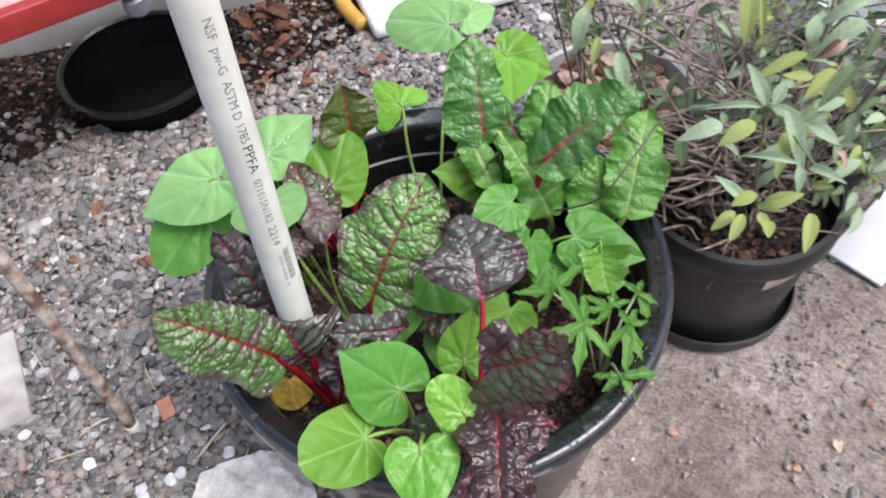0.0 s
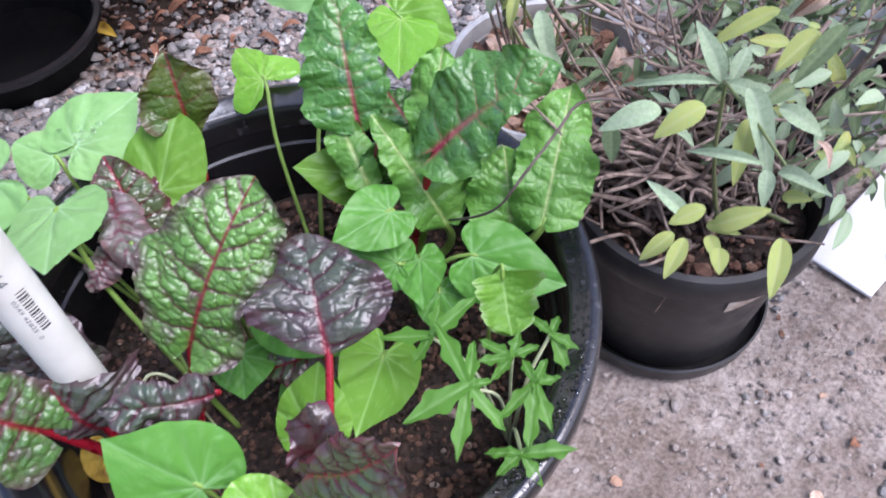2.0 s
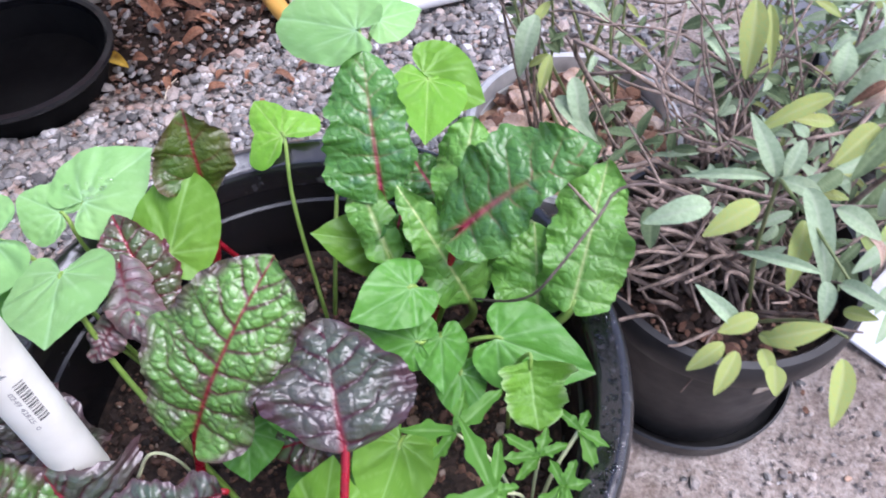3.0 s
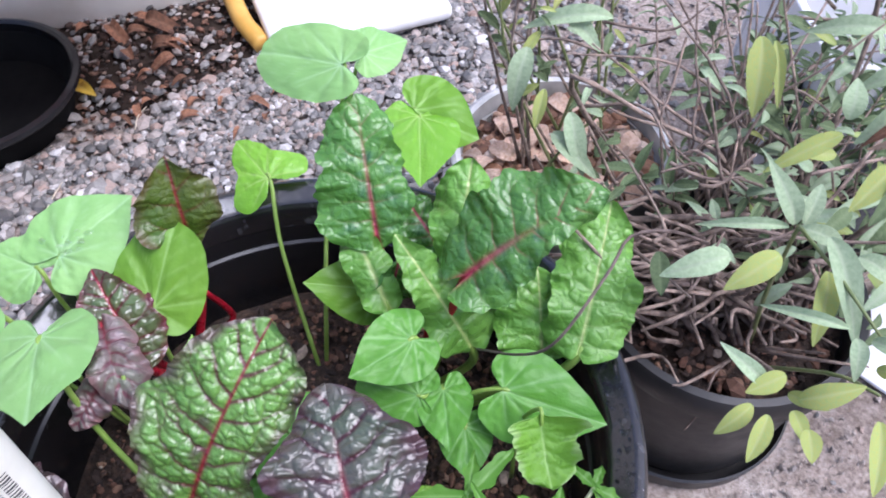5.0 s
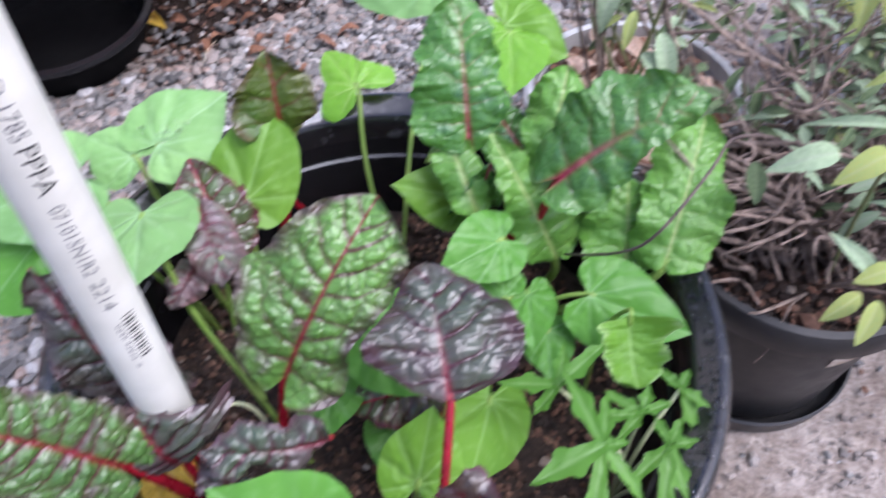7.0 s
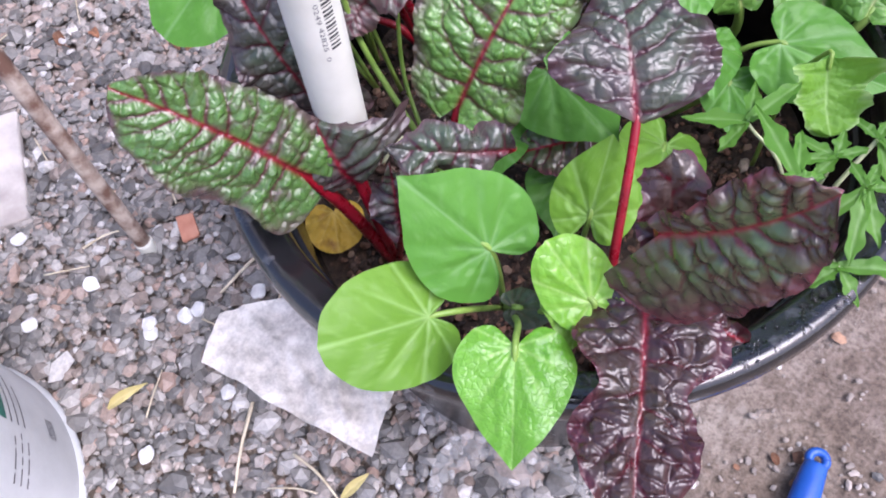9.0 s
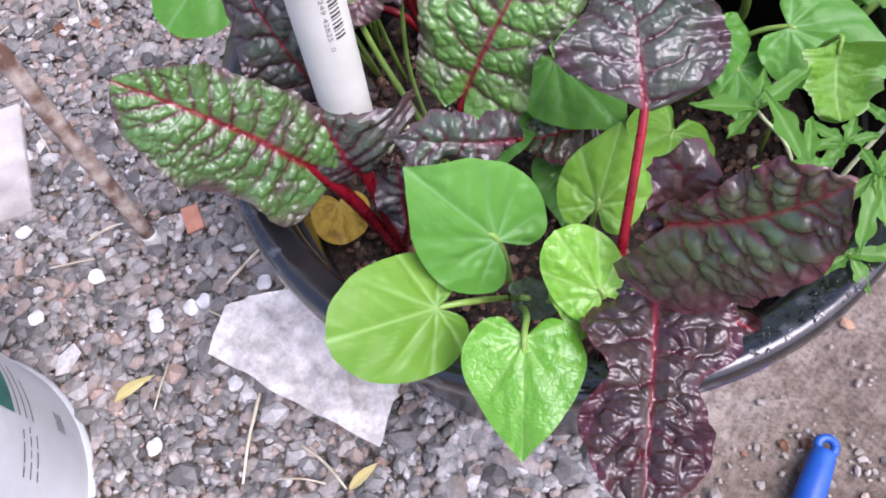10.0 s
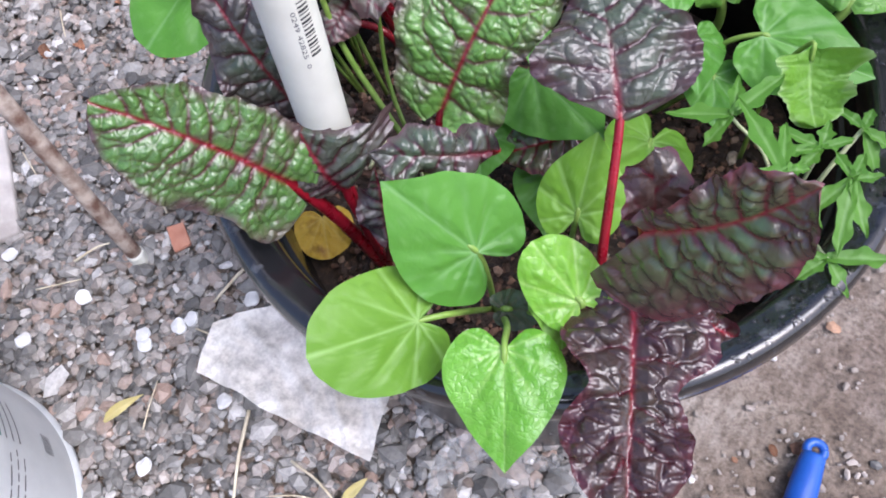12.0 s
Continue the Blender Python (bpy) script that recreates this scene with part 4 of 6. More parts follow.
back_left = chard_plant((-0.085, 0.70), "chard with crinkled olive and purple leaves")
K3 = (-0.085, 0.70, 0.205)
chard(back_left, (-0.050, 0.730, 0.352), (-0.056, 0.757, 0.436), (0.15, -0.8, 0.5), M_OLIVE, 10, [K3, (-0.06, 0.722, 0.29)], amp=0.0016, side_veins=4, rib=0.0018, lateral=0.5, lift=(0.35, 0.2), ragged=0.09, lobe=0.0,
      sides=((0.05, 0.1, 0.24, 0.42, 0.42, 0.34, 0.22), (0.04, 0.08, 0.18, 0.32, 0.36, 0.32, 0.22)), label="upright olive-brown leaf")
chard(back_left, (-0.084, 0.647, 0.335), (-0.119, 0.705, 0.375), (0.1, -0.4, 0.9), M_MAROONGREEN, 11, [K3, (-0.08, 0.66, 0.29)], arch=0.06, ruffle=0.005, amp=0.0034, ragged=0.09, grain=0.008, sides=((0.2, 0.3, 0.34, 0.34, 0.3, 0.24, 0.16), (0.2, 0.28, 0.34, 0.36, 0.32, 0.24, 0.14)), label="crinkled green and purple leaf")
chard(back_left, (-0.100, 0.652, 0.378), (-0.076, 0.594, 0.366), (0.2, -0.4, 0.9), M_SILVER, 28, [K3, (-0.1, 0.665, 0.33)], arch=0.16, ruffle=0.006, amp=0.003, curl=0.5, fade=1.6, ragged=0.12, grain=0.009, sides=((0.16, 0.26, 0.3, 0.3, 0.32, 0.3, 0.2), (0.14, 0.22, 0.2, 0.2, 0.26, 0.26, 0.16)), label="crumpled silvery purple leaf")
chard(back_left, (-0.100, 0.614, 0.362), (-0.116, 0.588, 0.348), (0.2, -0.4, 0.9), M_SILVER, 29, None, arch=0.2, ruffle=0.005, amp=0.002, curl=0.6, fade=2.0, sides=((0.3, 0.4, 0.44, 0.44, 0.4, 0.3, 0.2), (0.3, 0.4, 0.4, 0.4, 0.36, 0.3, 0.2)), label="curled silvery purple leaf edge")
for k, (p, q) in enumerate([((-0.045, 0.742, 0.245), (-0.06, 0.735, 0.30)), ((-0.125, 0.705, 0.24), (-0.14, 0.70, 0.25)), ((-0.04, 0.70, 0.235), (-0.02, 0.70, 0.25))]):
    put("stalk", tube_mesh("stalk", [local(back_left, v) for v in (K3, ((K3[0] + p[0]) / 2, (K3[1] + p[1]) / 2, p[2] - 0.008), p, q)], 0.0042, 0.0026, M_REDSTEM), back_left)

back = chard_plant((0.125, 0.68), "leafy green chard with pink and pale midribs")
K4 = (0.118, 0.675, 0.205)
BEET = dict(fine=0.45, grain=0.013, vein_width=0.0006, dark=0.25)
chard(back, (0.093, 0.714, 0.389), (0.084, 0.779, 0.468), (0.0, -0.7, 0.65), M_BEETRED, 12, [K4, (0.1, 0.69, 0.31)], rib=0.0016, lateral=0.3, ragged=0.15, lobe=0.12, ruffle=0.007, fade=1.0, amp=0.0019, arch=0.08, **BEET,
      sides=((0.22, 0.36, 0.38, 0.38, 0.33, 0.29, 0.22), (0.12, 0.2, 0.29, 0.26, 0.24, 0.24, 0.18)), label="upright glossy green leaf with a red midrib")
chard(back, (0.157, 0.665, 0.398), (0.250, 0.680, 0.460), (-0.1, -0.55, 0.8), M_BEETRED, 13, [K4, (0.138, 0.66, 0.33)], rib=0.0026, amp=0.0019, lateral=0.5, ragged=0.15, ruffle=0.009, lobe=0.16, fade=1.5, bow=0.04, **BEET,
      sides=((0.22, 0.29, 0.36, 0.42, 0.38, 0.3, 0.22), (0.2, 0.28, 0.3, 0.24, 0.16, 0.12, 0.1)), label="broad glossy green leaf with a pink midrib")
chard(back, (0.159, 0.652, 0.323), (0.107, 0.693, 0.413), (0.1, -0.6, 0.75), M_BEET, 14, [K4, (0.16, 0.665, 0.27)], stem_mat=M_GREENSTEM, rib=0.0011, amp=0.0018, lateral=0.3, ragged=0.15, arch=0.1, lobe=0.05, ruffle=0.006, **BEET,
      sides=((0.12, 0.19, 0.2, 0.18, 0.16, 0.14, 0.1), (0.2, 0.34, 0.34, 0.28, 0.2, 0.14, 0.1)), label="arching green leaf with a pale midrib")
chard(back, (0.098, 0.673, 0.355), (0.074, 0.730, 0.382), (0.0, -0.7, 0.7), M_BEET, 15, [K4, (0.105, 0.672, 0.3)], stem_mat=M_GREENSTEM, amp=0.0016, lateral=0.2, arch=0.12, ruffle=0.006, ragged=0.08, **BEET, sides=((0.2, 0.24, 0.25, 0.26, 0.28, 0.26, 0.2), (0.16, 0.2, 0.22, 0.24, 0.22, 0.2, 0.14)), label="drooping green leaf")
chard(back, (0.213, 0.641, 0.315), (0.210, 0.685, 0.375), (0.0, -0.7, 0.7), M_BEET, 17, [(0.14, 0.66, 0.205), (0.19, 0.645, 0.27)], stem_mat=M_GREENSTEM, rib=0.001, amp=0.002, lateral=0.3, ragged=0.07, lobe=0.0, **BEET, sides=((0.3, 0.42, 0.46, 0.46, 0.44, 0.4, 0.3), (0.3, 0.4, 0.42, 0.4, 0.36, 0.32, 0.24)), label="green leaf with a pale midrib")
chard(back, (0.236, 0.630, 0.34), (0.268, 0.722, 0.402), (-0.1, -0.6, 0.75), M_BEET, 26, [(0.15, 0.66, 0.205), (0.21, 0.64, 0.28)], stem_mat=M_GREENSTEM, rib=0.001, amp=0.002, lateral=0.3, ragged=0.15, ruffle=0.008, lobe=0.05, **BEET, sides=((0.18, 0.24, 0.27, 0.27, 0.26, 0.24, 0.16), (0.18, 0.26, 0.3, 0.28, 0.24, 0.2, 0.14)), label="outer green leaf with a wavy edge")
chard(back, (0.148, 0.722, 0.338), (0.114, 0.770, 0.366), (0.0, -0.7, 0.7), M_BEETRED, 18, [K4, (0.13, 0.7, 0.28)], amp=0.003, ruffle=0.006, arch=0.12, rib=0.0012, sides=((0.2, 0.3, 0.36, 0.4, 0.42, 0.4, 0.3), (0.14, 0.2, 0.24, 0.26, 0.26, 0.24, 0.18)), label="small dark green puckered leaf")
chard(back, (0.152, 0.680, 0.36), (0.167, 0.752, 0.424), (-0.3, -0.7, 0.6), M_BEET, 19, [K4, (0.14, 0.68, 0.28)], stem_mat=M_GREENSTEM, amp=0.002, lateral=0.3, ragged=0.08, ruffle=0.008, **BEET, sides=((0.12, 0.16, 0.2, 0.24, 0.28, 0.28, 0.2), (0.14, 0.16, 0.18, 0.18, 0.2, 0.2, 0.14)), label="narrow green leaf behind")
chard(back, (0.092, 0.70, 0.315), (0.108, 0.69, 0.385), (0.2, -0.8, 0.5), M_BEETRED, 20, [K4], amp=0.002, lateral=0.3, ragged=0.08, **BEET, sides=((0.14, 0.22, 0.28, 0.3, 0.28, 0.22, 0.14), (0.14, 0.2, 0.26, 0.28, 0.26, 0.2, 0.14)), label="narrow green leaf in the heart")

frill = thing("lettuce", (0.19, 0.59, C_SOIL), "pale green plant with a frilled cupped leaf", "leafy plant")
chard(frill, (0.198, 0.572, 0.366), (0.202, 0.529, 0.342), (0.0, -0.35, 0.93), M_FRILL, 21, [(0.19, 0.59, 0.202), (0.19, 0.59, 0.31)], stem_mat=M_GREENSTEM, r=(0.002, 0.0013), cup=-0.35, ruffle=0.0065, rib=0.0008, amp=0.0014, arch=-0.16, lobe=-0.05, lateral=0.3, ragged=0.12,
      sides=((0.44, 0.54, 0.52, 0.46, 0.42, 0.4, 0.34), (0.44, 0.5, 0.46, 0.42, 0.4, 0.38, 0.32)), label="cupped leaf with a frilled pale edge")

# ---- sweet potato vine ----
def vine(at, label):
    return thing("sweet_potato", (at[0], at[1], C_SOIL), label, "sweet potato", "sweet potato vines in the planter")


def heart(plant, base, tip, width, face, mat, seed, stem, label="", **kw):
    mk = lambda L: heart_leaf_mesh(L, width, mat, seed, **kw)
    return add_leaf(plant, mk, base, tip, face, stem, M_GREENSTEM, 0.0021, 0.0016, label)


UP = (0.05, -0.45, 0.9)
v1 = vine((0.005, 0.44), "sweet potato shoots with bright heart-shaped leaves")
J1 = (0.005, 0.438, 0.25)
heart(v1, (0.001, 0.414, 0.387), (-0.046, 0.430, 0.432), 0.073, UP, M_SWEETDARK, 1, [J1, (0.006, 0.418, 0.34)], wave=0.0014, cup=0.05)
heart(v1, (-0.029, 0.379, 0.372), (-0.079, 0.347, 0.398), 0.066, UP, M_SWEET, 2, [J1, (-0.008, 0.392, 0.355)], shape=BLUNT, cup=0.12)
heart(v1, (0.019, 0.357, 0.395), (0.021, 0.301, 0.374), 0.061, (0.0, -0.35, 0.95), M_SWEETWET, 3, [J1, (0.018, 0.385, 0.36)], shape=SPADE, wave=0.003)
heart(v1, (0.055, 0.381, 0.401), (0.030, 0.403, 0.424), 0.040, UP, M_SWEETLIME, 4, [J1, (0.035, 0.395, 0.36)], shape=BLUNT)
heart(v1, (0.046, 0.388, 0.396), (0.048, 0.362, 0.384), 0.034, (0.3, -0.4, 0.8), M_SWEET, 5, [J1, (0.03, 0.395, 0.35)])
heart(v1, (0.016, 0.399, 0.345), (0.043, 0.392, 0.36), 0.024, UP, M_PURPLESHOOT, 6, [J1])
v2 = vine((0.06, 0.48), "sweet potato leaves between the chard stalks")
J2 = (0.055, 0.482, 0.21)
heart(v2, (0.057, 0.467, 0.335), (0.067, 0.504, 0.372), 0.054, (-0.05, -0.6, 0.8), M_SWEET, 7, [J2, (0.055, 0.47, 0.29)])
heart(v2, (0.106, 0.534, 0.318), (0.088, 0.463, 0.335), 0.062, (0.1, -0.5, 0.85), M_SWEET, 8, [(0.1, 0.56, 0.205), (0.108, 0.552, 0.28)])
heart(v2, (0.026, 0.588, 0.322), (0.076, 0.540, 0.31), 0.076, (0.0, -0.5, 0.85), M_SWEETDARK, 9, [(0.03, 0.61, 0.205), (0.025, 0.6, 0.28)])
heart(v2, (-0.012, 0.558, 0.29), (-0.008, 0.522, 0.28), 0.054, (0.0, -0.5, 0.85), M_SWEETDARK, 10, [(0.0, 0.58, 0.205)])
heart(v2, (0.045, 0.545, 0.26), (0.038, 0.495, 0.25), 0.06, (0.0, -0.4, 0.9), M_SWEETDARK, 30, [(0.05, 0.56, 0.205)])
heart(v2, (-0.025, 0.595, 0.37), (-0.03, 0.628, 0.40), 0.036, (0.0, -0.6, 0.8), M_SWEETLIME, 22, [(-0.02, 0.6, 0.205), (-0.02, 0.6, 0.31)])
v3 = vine((-0.13, 0.64), "sweet potato vine with pale broad leaves over the pot's edge")
heart(v3, (-0.076, 0.682, 0.353), (-0.057, 0.733, 0.392), 0.070, (0.05, -0.5, 0.85), M_SWEET, 11, [(-0.07, 0.665, 0.21), (-0.077, 0.672, 0.31)], shape=BLUNT)
heart(v3, (-0.147, 0.722, 0.371), (-0.098, 0.770, 0.382), 0.080, (0.0, -0.3, 0.95), M_SWEETPALE, 12, [(-0.125, 0.68, 0.21), (-0.14, 0.705, 0.34)])
heart(v3, (-0.165, 0.715, 0.366), (-0.205, 0.735, 0.366), 0.06, (0.0, -0.3, 0.95), M_SWEETPALE, 13, [(-0.13, 0.69, 0.21), (-0.155, 0.705, 0.33)])
heart(v3, (-0.132, 0.634, 0.396), (-0.118, 0.562, 0.410), 0.080, (0.0, -0.35, 0.95), M_SWEETPALE, 14, [(-0.1, 0.65, 0.21), (-0.125, 0.655, 0.34)])
heart(v3, (-0.190, 0.664, 0.398), (-0.274, 0.646, 0.369), 0.078, (0.0, -0.5, 0.85), M_SWEETPALE, 15, [(-0.12, 0.65, 0.21), (-0.17, 0.67, 0.35)])
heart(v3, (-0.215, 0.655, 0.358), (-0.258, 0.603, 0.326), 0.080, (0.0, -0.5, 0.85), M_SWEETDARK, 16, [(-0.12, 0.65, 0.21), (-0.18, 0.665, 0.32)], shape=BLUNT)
v4 = vine((0.04, 0.70), "sweet potato shoots climbing at the pot's back edge")
J4 = (0.035, 0.705, 0.21)
heart(v4, (0.063, 0.922, 0.375), (-0.017, 0.964, 0.358), 0.078, (0.0, -0.45, 0.9), M_SWEETPALE, 17, [J4, (0.045, 0.78, 0.31), (0.058, 0.88, 0.345)], shape=BLUNT)
heart(v4, (0.082, 0.942, 0.37), (0.124, 0.972, 0.36), 0.052, (0.0, -0.45, 0.9), M_SWEETPALE, 18, [(0.055, 0.84, 0.33), (0.07, 0.92, 0.35)])
heart(v4, (0.126, 0.852, 0.381), (0.180, 0.826, 0.368), 0.072, (-0.1, -0.5, 0.85), M_SWEET, 19, [(0.06, 0.76, 0.31), (0.1, 0.84, 0.35)])
heart(v4, (0.130, 0.842, 0.383), (0.127, 0.757, 0.385), 0.070, (0.1, -0.4, 0.9), M_SWEETLIME, 20, [(0.1, 0.8, 0.32), (0.12, 0.835, 0.36)], shape=SPADE)
heart(v4, (-0.001, 0.813, 0.347), (-0.033, 0.860, 0.347), 0.075, (0.0, -0.4, 0.9), M_SWEETLIME, 21, [(0.03, 0.70, 0.21), (0.006, 0.77, 0.30)], shape=NOTCHED, cup=0.3)
v5 = vine((0.12, 0.61), "sweet potato shoots in the middle of the planter")
J5 = (0.125, 0.635, 0.21)
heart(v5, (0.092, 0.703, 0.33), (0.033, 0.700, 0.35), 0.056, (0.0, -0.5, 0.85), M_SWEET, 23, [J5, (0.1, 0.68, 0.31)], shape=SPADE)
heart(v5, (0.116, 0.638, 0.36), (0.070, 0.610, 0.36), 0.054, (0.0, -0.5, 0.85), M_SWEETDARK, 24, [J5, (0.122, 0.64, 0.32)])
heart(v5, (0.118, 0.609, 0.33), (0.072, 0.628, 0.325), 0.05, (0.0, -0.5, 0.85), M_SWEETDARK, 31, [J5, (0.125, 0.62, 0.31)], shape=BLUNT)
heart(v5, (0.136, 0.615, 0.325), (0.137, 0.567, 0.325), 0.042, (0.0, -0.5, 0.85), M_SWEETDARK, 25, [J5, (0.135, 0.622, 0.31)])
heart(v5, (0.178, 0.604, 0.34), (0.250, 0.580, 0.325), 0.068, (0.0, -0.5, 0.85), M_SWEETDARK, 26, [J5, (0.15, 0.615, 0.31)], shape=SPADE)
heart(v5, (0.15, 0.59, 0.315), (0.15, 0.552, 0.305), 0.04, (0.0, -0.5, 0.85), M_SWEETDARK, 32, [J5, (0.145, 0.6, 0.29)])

# ---- lobed seedling ----
seedling = thing("lobed_seedling", (0.19, 0.53, C_SOIL), "young plant with deeply lobed light green leaves", "seedling")


def lobed(joint, lobes, seed, stem, r=0.0014):
    """One lobed leaf: the lobes' tips in the world, with their half widths, and a pale stalk."""
    at = Vector(joint)
    me = lobed_leaf_mesh([(Vector(tip) - at, w * 0.9) for tip, w in lobes], M_PALM, seed)
    ob = put("leaf", me, seedling, Matrix.Translation(at - seedling.location))
    put("stalk", tube_mesh("stalk", [Vector(p) - at for p in stem] + [Vector((0, 0, -0.001))], r, r * 0.8, M_PALESTEM), ob)


H = (0.2, 0.5, 0.205)
lobed((0.167, 0.474, 0.376), [((0.148, 0.523, 0.383), 0.0062), ((0.173, 0.508, 0.378), 0.0048), ((0.19, 0.446, 0.366), 0.005), ((0.156, 0.427, 0.368), 0.0056), ((0.124, 0.453, 0.376), 0.0085), ((0.183, 0.477, 0.376), 0.0038)], 1, [H, (0.19, 0.49, 0.32)])
lobed((0.145, 0.517, 0.37), [((0.108, 0.521, 0.37), 0.0058), ((0.177, 0.546, 0.376), 0.006), ((0.129, 0.502, 0.36), 0.0045), ((0.152, 0.548, 0.37), 0.0042)], 2, [H, (0.175, 0.505, 0.33)])
lobed((0.213, 0.484, 0.355), [((0.186, 0.464, 0.346), 0.005), ((0.204, 0.44, 0.342), 0.0055), ((0.222, 0.453, 0.342), 0.005), ((0.231, 0.487, 0.355), 0.004), ((0.223, 0.502, 0.355), 0.004), ((0.206, 0.503, 0.355), 0.004)], 3, [H, (0.206, 0.492, 0.31)])
lobed((0.2, 0.507, 0.352), [((0.177, 0.523, 0.352), 0.0044), ((0.174, 0.505, 0.352), 0.0042), ((0.207, 0.527, 0.352), 0.0044), ((0.184, 0.493, 0.345), 0.0042), ((0.22, 0.515, 0.35), 0.004)], 4, [H, (0.199, 0.505, 0.3)])
lobed((0.23, 0.529, 0.342), [((0.238, 0.543, 0.342), 0.0038), ((0.25, 0.52, 0.332), 0.0045), ((0.244, 0.503, 0.318), 0.005), ((0.216, 0.546, 0.34), 0.004)], 5, [H, (0.212, 0.512, 0.3)], 0.0018)
lobed((0.2, 0.442, 0.336), [((0.238, 0.443, 0.336), 0.006), ((0.212, 0.422, 0.326), 0.0044), ((0.182, 0.43, 0.33), 0.0042), ((0.175, 0.446, 0.33), 0.004)], 6, [H, (0.199, 0.475, 0.3)], 0.0018)

# ---- stray stems and roots in the planter ----
def stray(name, pts, r, mat, label, cat):
    put(name, tube_mesh(name, pts, r, r * 0.8, mat, 22, 8, 0.1), None, None, label, cat)


stray("vine_stem", [(-0.03, 0.53, 0.21), (-0.068, 0.56, 0.28), (-0.105, 0.593, 0.34), (-0.118, 0.61, 0.4)], 0.0026, M_GREENSTEM, "thick green vine stem rising from the soil", "vine stem")
stray("vine_stem", [(-0.06, 0.555, 0.27), (-0.078, 0.59, 0.31), (-0.078, 0.61, 0.38)], 0.0018, M_GREENSTEM, "thin green vine stem", "vine stem")
stray("root", [(-0.085, 0.52, 0.3), (-0.072, 0.53, 0.318), (-0.055, 0.53, 0.3), (-0.045, 0.525, 0.22)], 0.0014, M_PALESTEM, "pale looping root beside the pipe", "root")
stray("dead_stem", [(0.33, 0.68, 0.4), (0.288, 0.658, 0.445), (0.259, 0.65, 0.452), (0.241, 0.624, 0.455), (0.212, 0.591, 0.445), (0.198, 0.589, 0.42), (0.183, 0.604, 0.39), (0.162, 0.633, 0.35)], 0.0012, M_DARKTWIG, "dark wiry dead stem curling over the leaves", "dead stem")

# ---- yellow fallen leaf on the soil ----
ym, yl = frame_on((-0.133, 0.515, 0.234), (-0.125, 0.484, 0.226), (0.1, -0.3, 1))
put("fallen_leaf", heart_leaf_mesh(yl, 0.046, M_YELLOWED, 31, cup=0.06, shape=BLUNT), None, ym, "mustard-yellow fallen leaf on the soil", "fallen leaf")


# ---- sage bush ----
sage = thing("sage_bush", (P2.x, P2.y, 0.195), "woody sage bush with grey-green leaves, some yellowing, and bare twigs", "sage bush")
rng = random.Random(5)
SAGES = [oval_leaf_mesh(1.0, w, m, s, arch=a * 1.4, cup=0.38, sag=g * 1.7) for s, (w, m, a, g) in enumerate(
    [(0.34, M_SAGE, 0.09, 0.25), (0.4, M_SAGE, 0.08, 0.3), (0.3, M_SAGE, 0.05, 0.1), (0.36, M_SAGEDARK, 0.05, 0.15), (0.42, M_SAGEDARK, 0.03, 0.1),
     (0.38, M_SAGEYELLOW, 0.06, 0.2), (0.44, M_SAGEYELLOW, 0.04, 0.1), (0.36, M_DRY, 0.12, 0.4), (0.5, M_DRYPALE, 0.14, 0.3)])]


SAGE_WIDE = [0.34, 0.4, 0.3, 0.36, 0.42, 0.38, 0.44, 0.36, 0.5]


def sage_leaf(base, tip, face, kind, plant=None, width=0.0):
    plant = plant or sage
    m, L = frame_on(base, tip, face)
    wide = width / SAGE_WIDE[kind] if width else L
    return put("leaf", SAGES[kind], plant, Matrix.Translation(-plant.location) @ m @ Matrix.Diagonal((L, wide * (0.88 if width else 0.72), L, 1)))


def twig(pts, r0, r1, mat=None, plant=None, n=8, sides=6):
    plant = plant or sage
    return put("twig", tube_mesh("twig", [local(plant, p) for p in pts], r0, r1, mat or M_TWIG, n, sides, 0.3), plant)


def shoot(tip, root, count, size, kinds, spread=1.0, plant=None, mat=None):
    """A shoot from root with pairs of leaves towards its tip."""
    t, r = Vector(tip), Vector(root)
    mid = (t + r) / 2 + Vector((rng.uniform(-0.02, 0.02), rng.uniform(-0.02, 0.02), rng.uniform(-0.02, 0.01)))
    twig([r, mid, t], 0.0017, 0.0009, mat, plant)
    d = (t - mid).normalized()
    s = d.orthogonal().normalized()
    for i in range(count):
        a = i * 2.4 + rng.uniform(-0.5, 0.5)
        rad = (s * math.cos(a) + d.cross(s) * math.sin(a))
        b = t - d * (0.006 * (count - i) * 0.6)
        L = size * rng.uniform(0.65, 1.15) * (0.75 + 0.25 * i / count)
        e = b + (rad * spread + d * (0.25 + 0.9 * i / count) + Vector((0, 0, rng.uniform(-0.3, 0.2)))).normalized() * L
        sage_leaf(b, e, (rad * -0.3 + d + Vector((0, -0.2, 0.8))), rng.choice(kinds), plant)


# the leading shoots and their leaves
FACE = (-0.2, -0.5, 0.85)
sage_leaf((0.343, 0.622, 0.492), (0.329, 0.637, 0.524), FACE, 0, None, 0.015)
sage_leaf((0.352, 0.626, 0.486), (0.367, 0.647, 0.499), FACE, 2, None, 0.013)
sage_leaf((0.345, 0.62, 0.491), (0.375, 0.608, 0.487), FACE, 0, None, 0.013)
sage_leaf((0.355, 0.605, 0.5), (0.352, 0.547, 0.5), FACE, 0, None, 0.017)
sage_leaf((0.34, 0.622, 0.49), (0.292, 0.626, 0.495), FACE, 0, None, 0.008)
sage_leaf((0.302, 0.607, 0.485), (0.267, 0.597, 0.488), FACE, 1, None, 0.018)
sage_leaf((0.327, 0.6, 0.493), (0.296, 0.583, 0.491), FACE, 5, None, 0.018)
sage_leaf((0.353, 0.59, 0.488), (0.338, 0.552, 0.482), FACE, 5, None, 0.015)
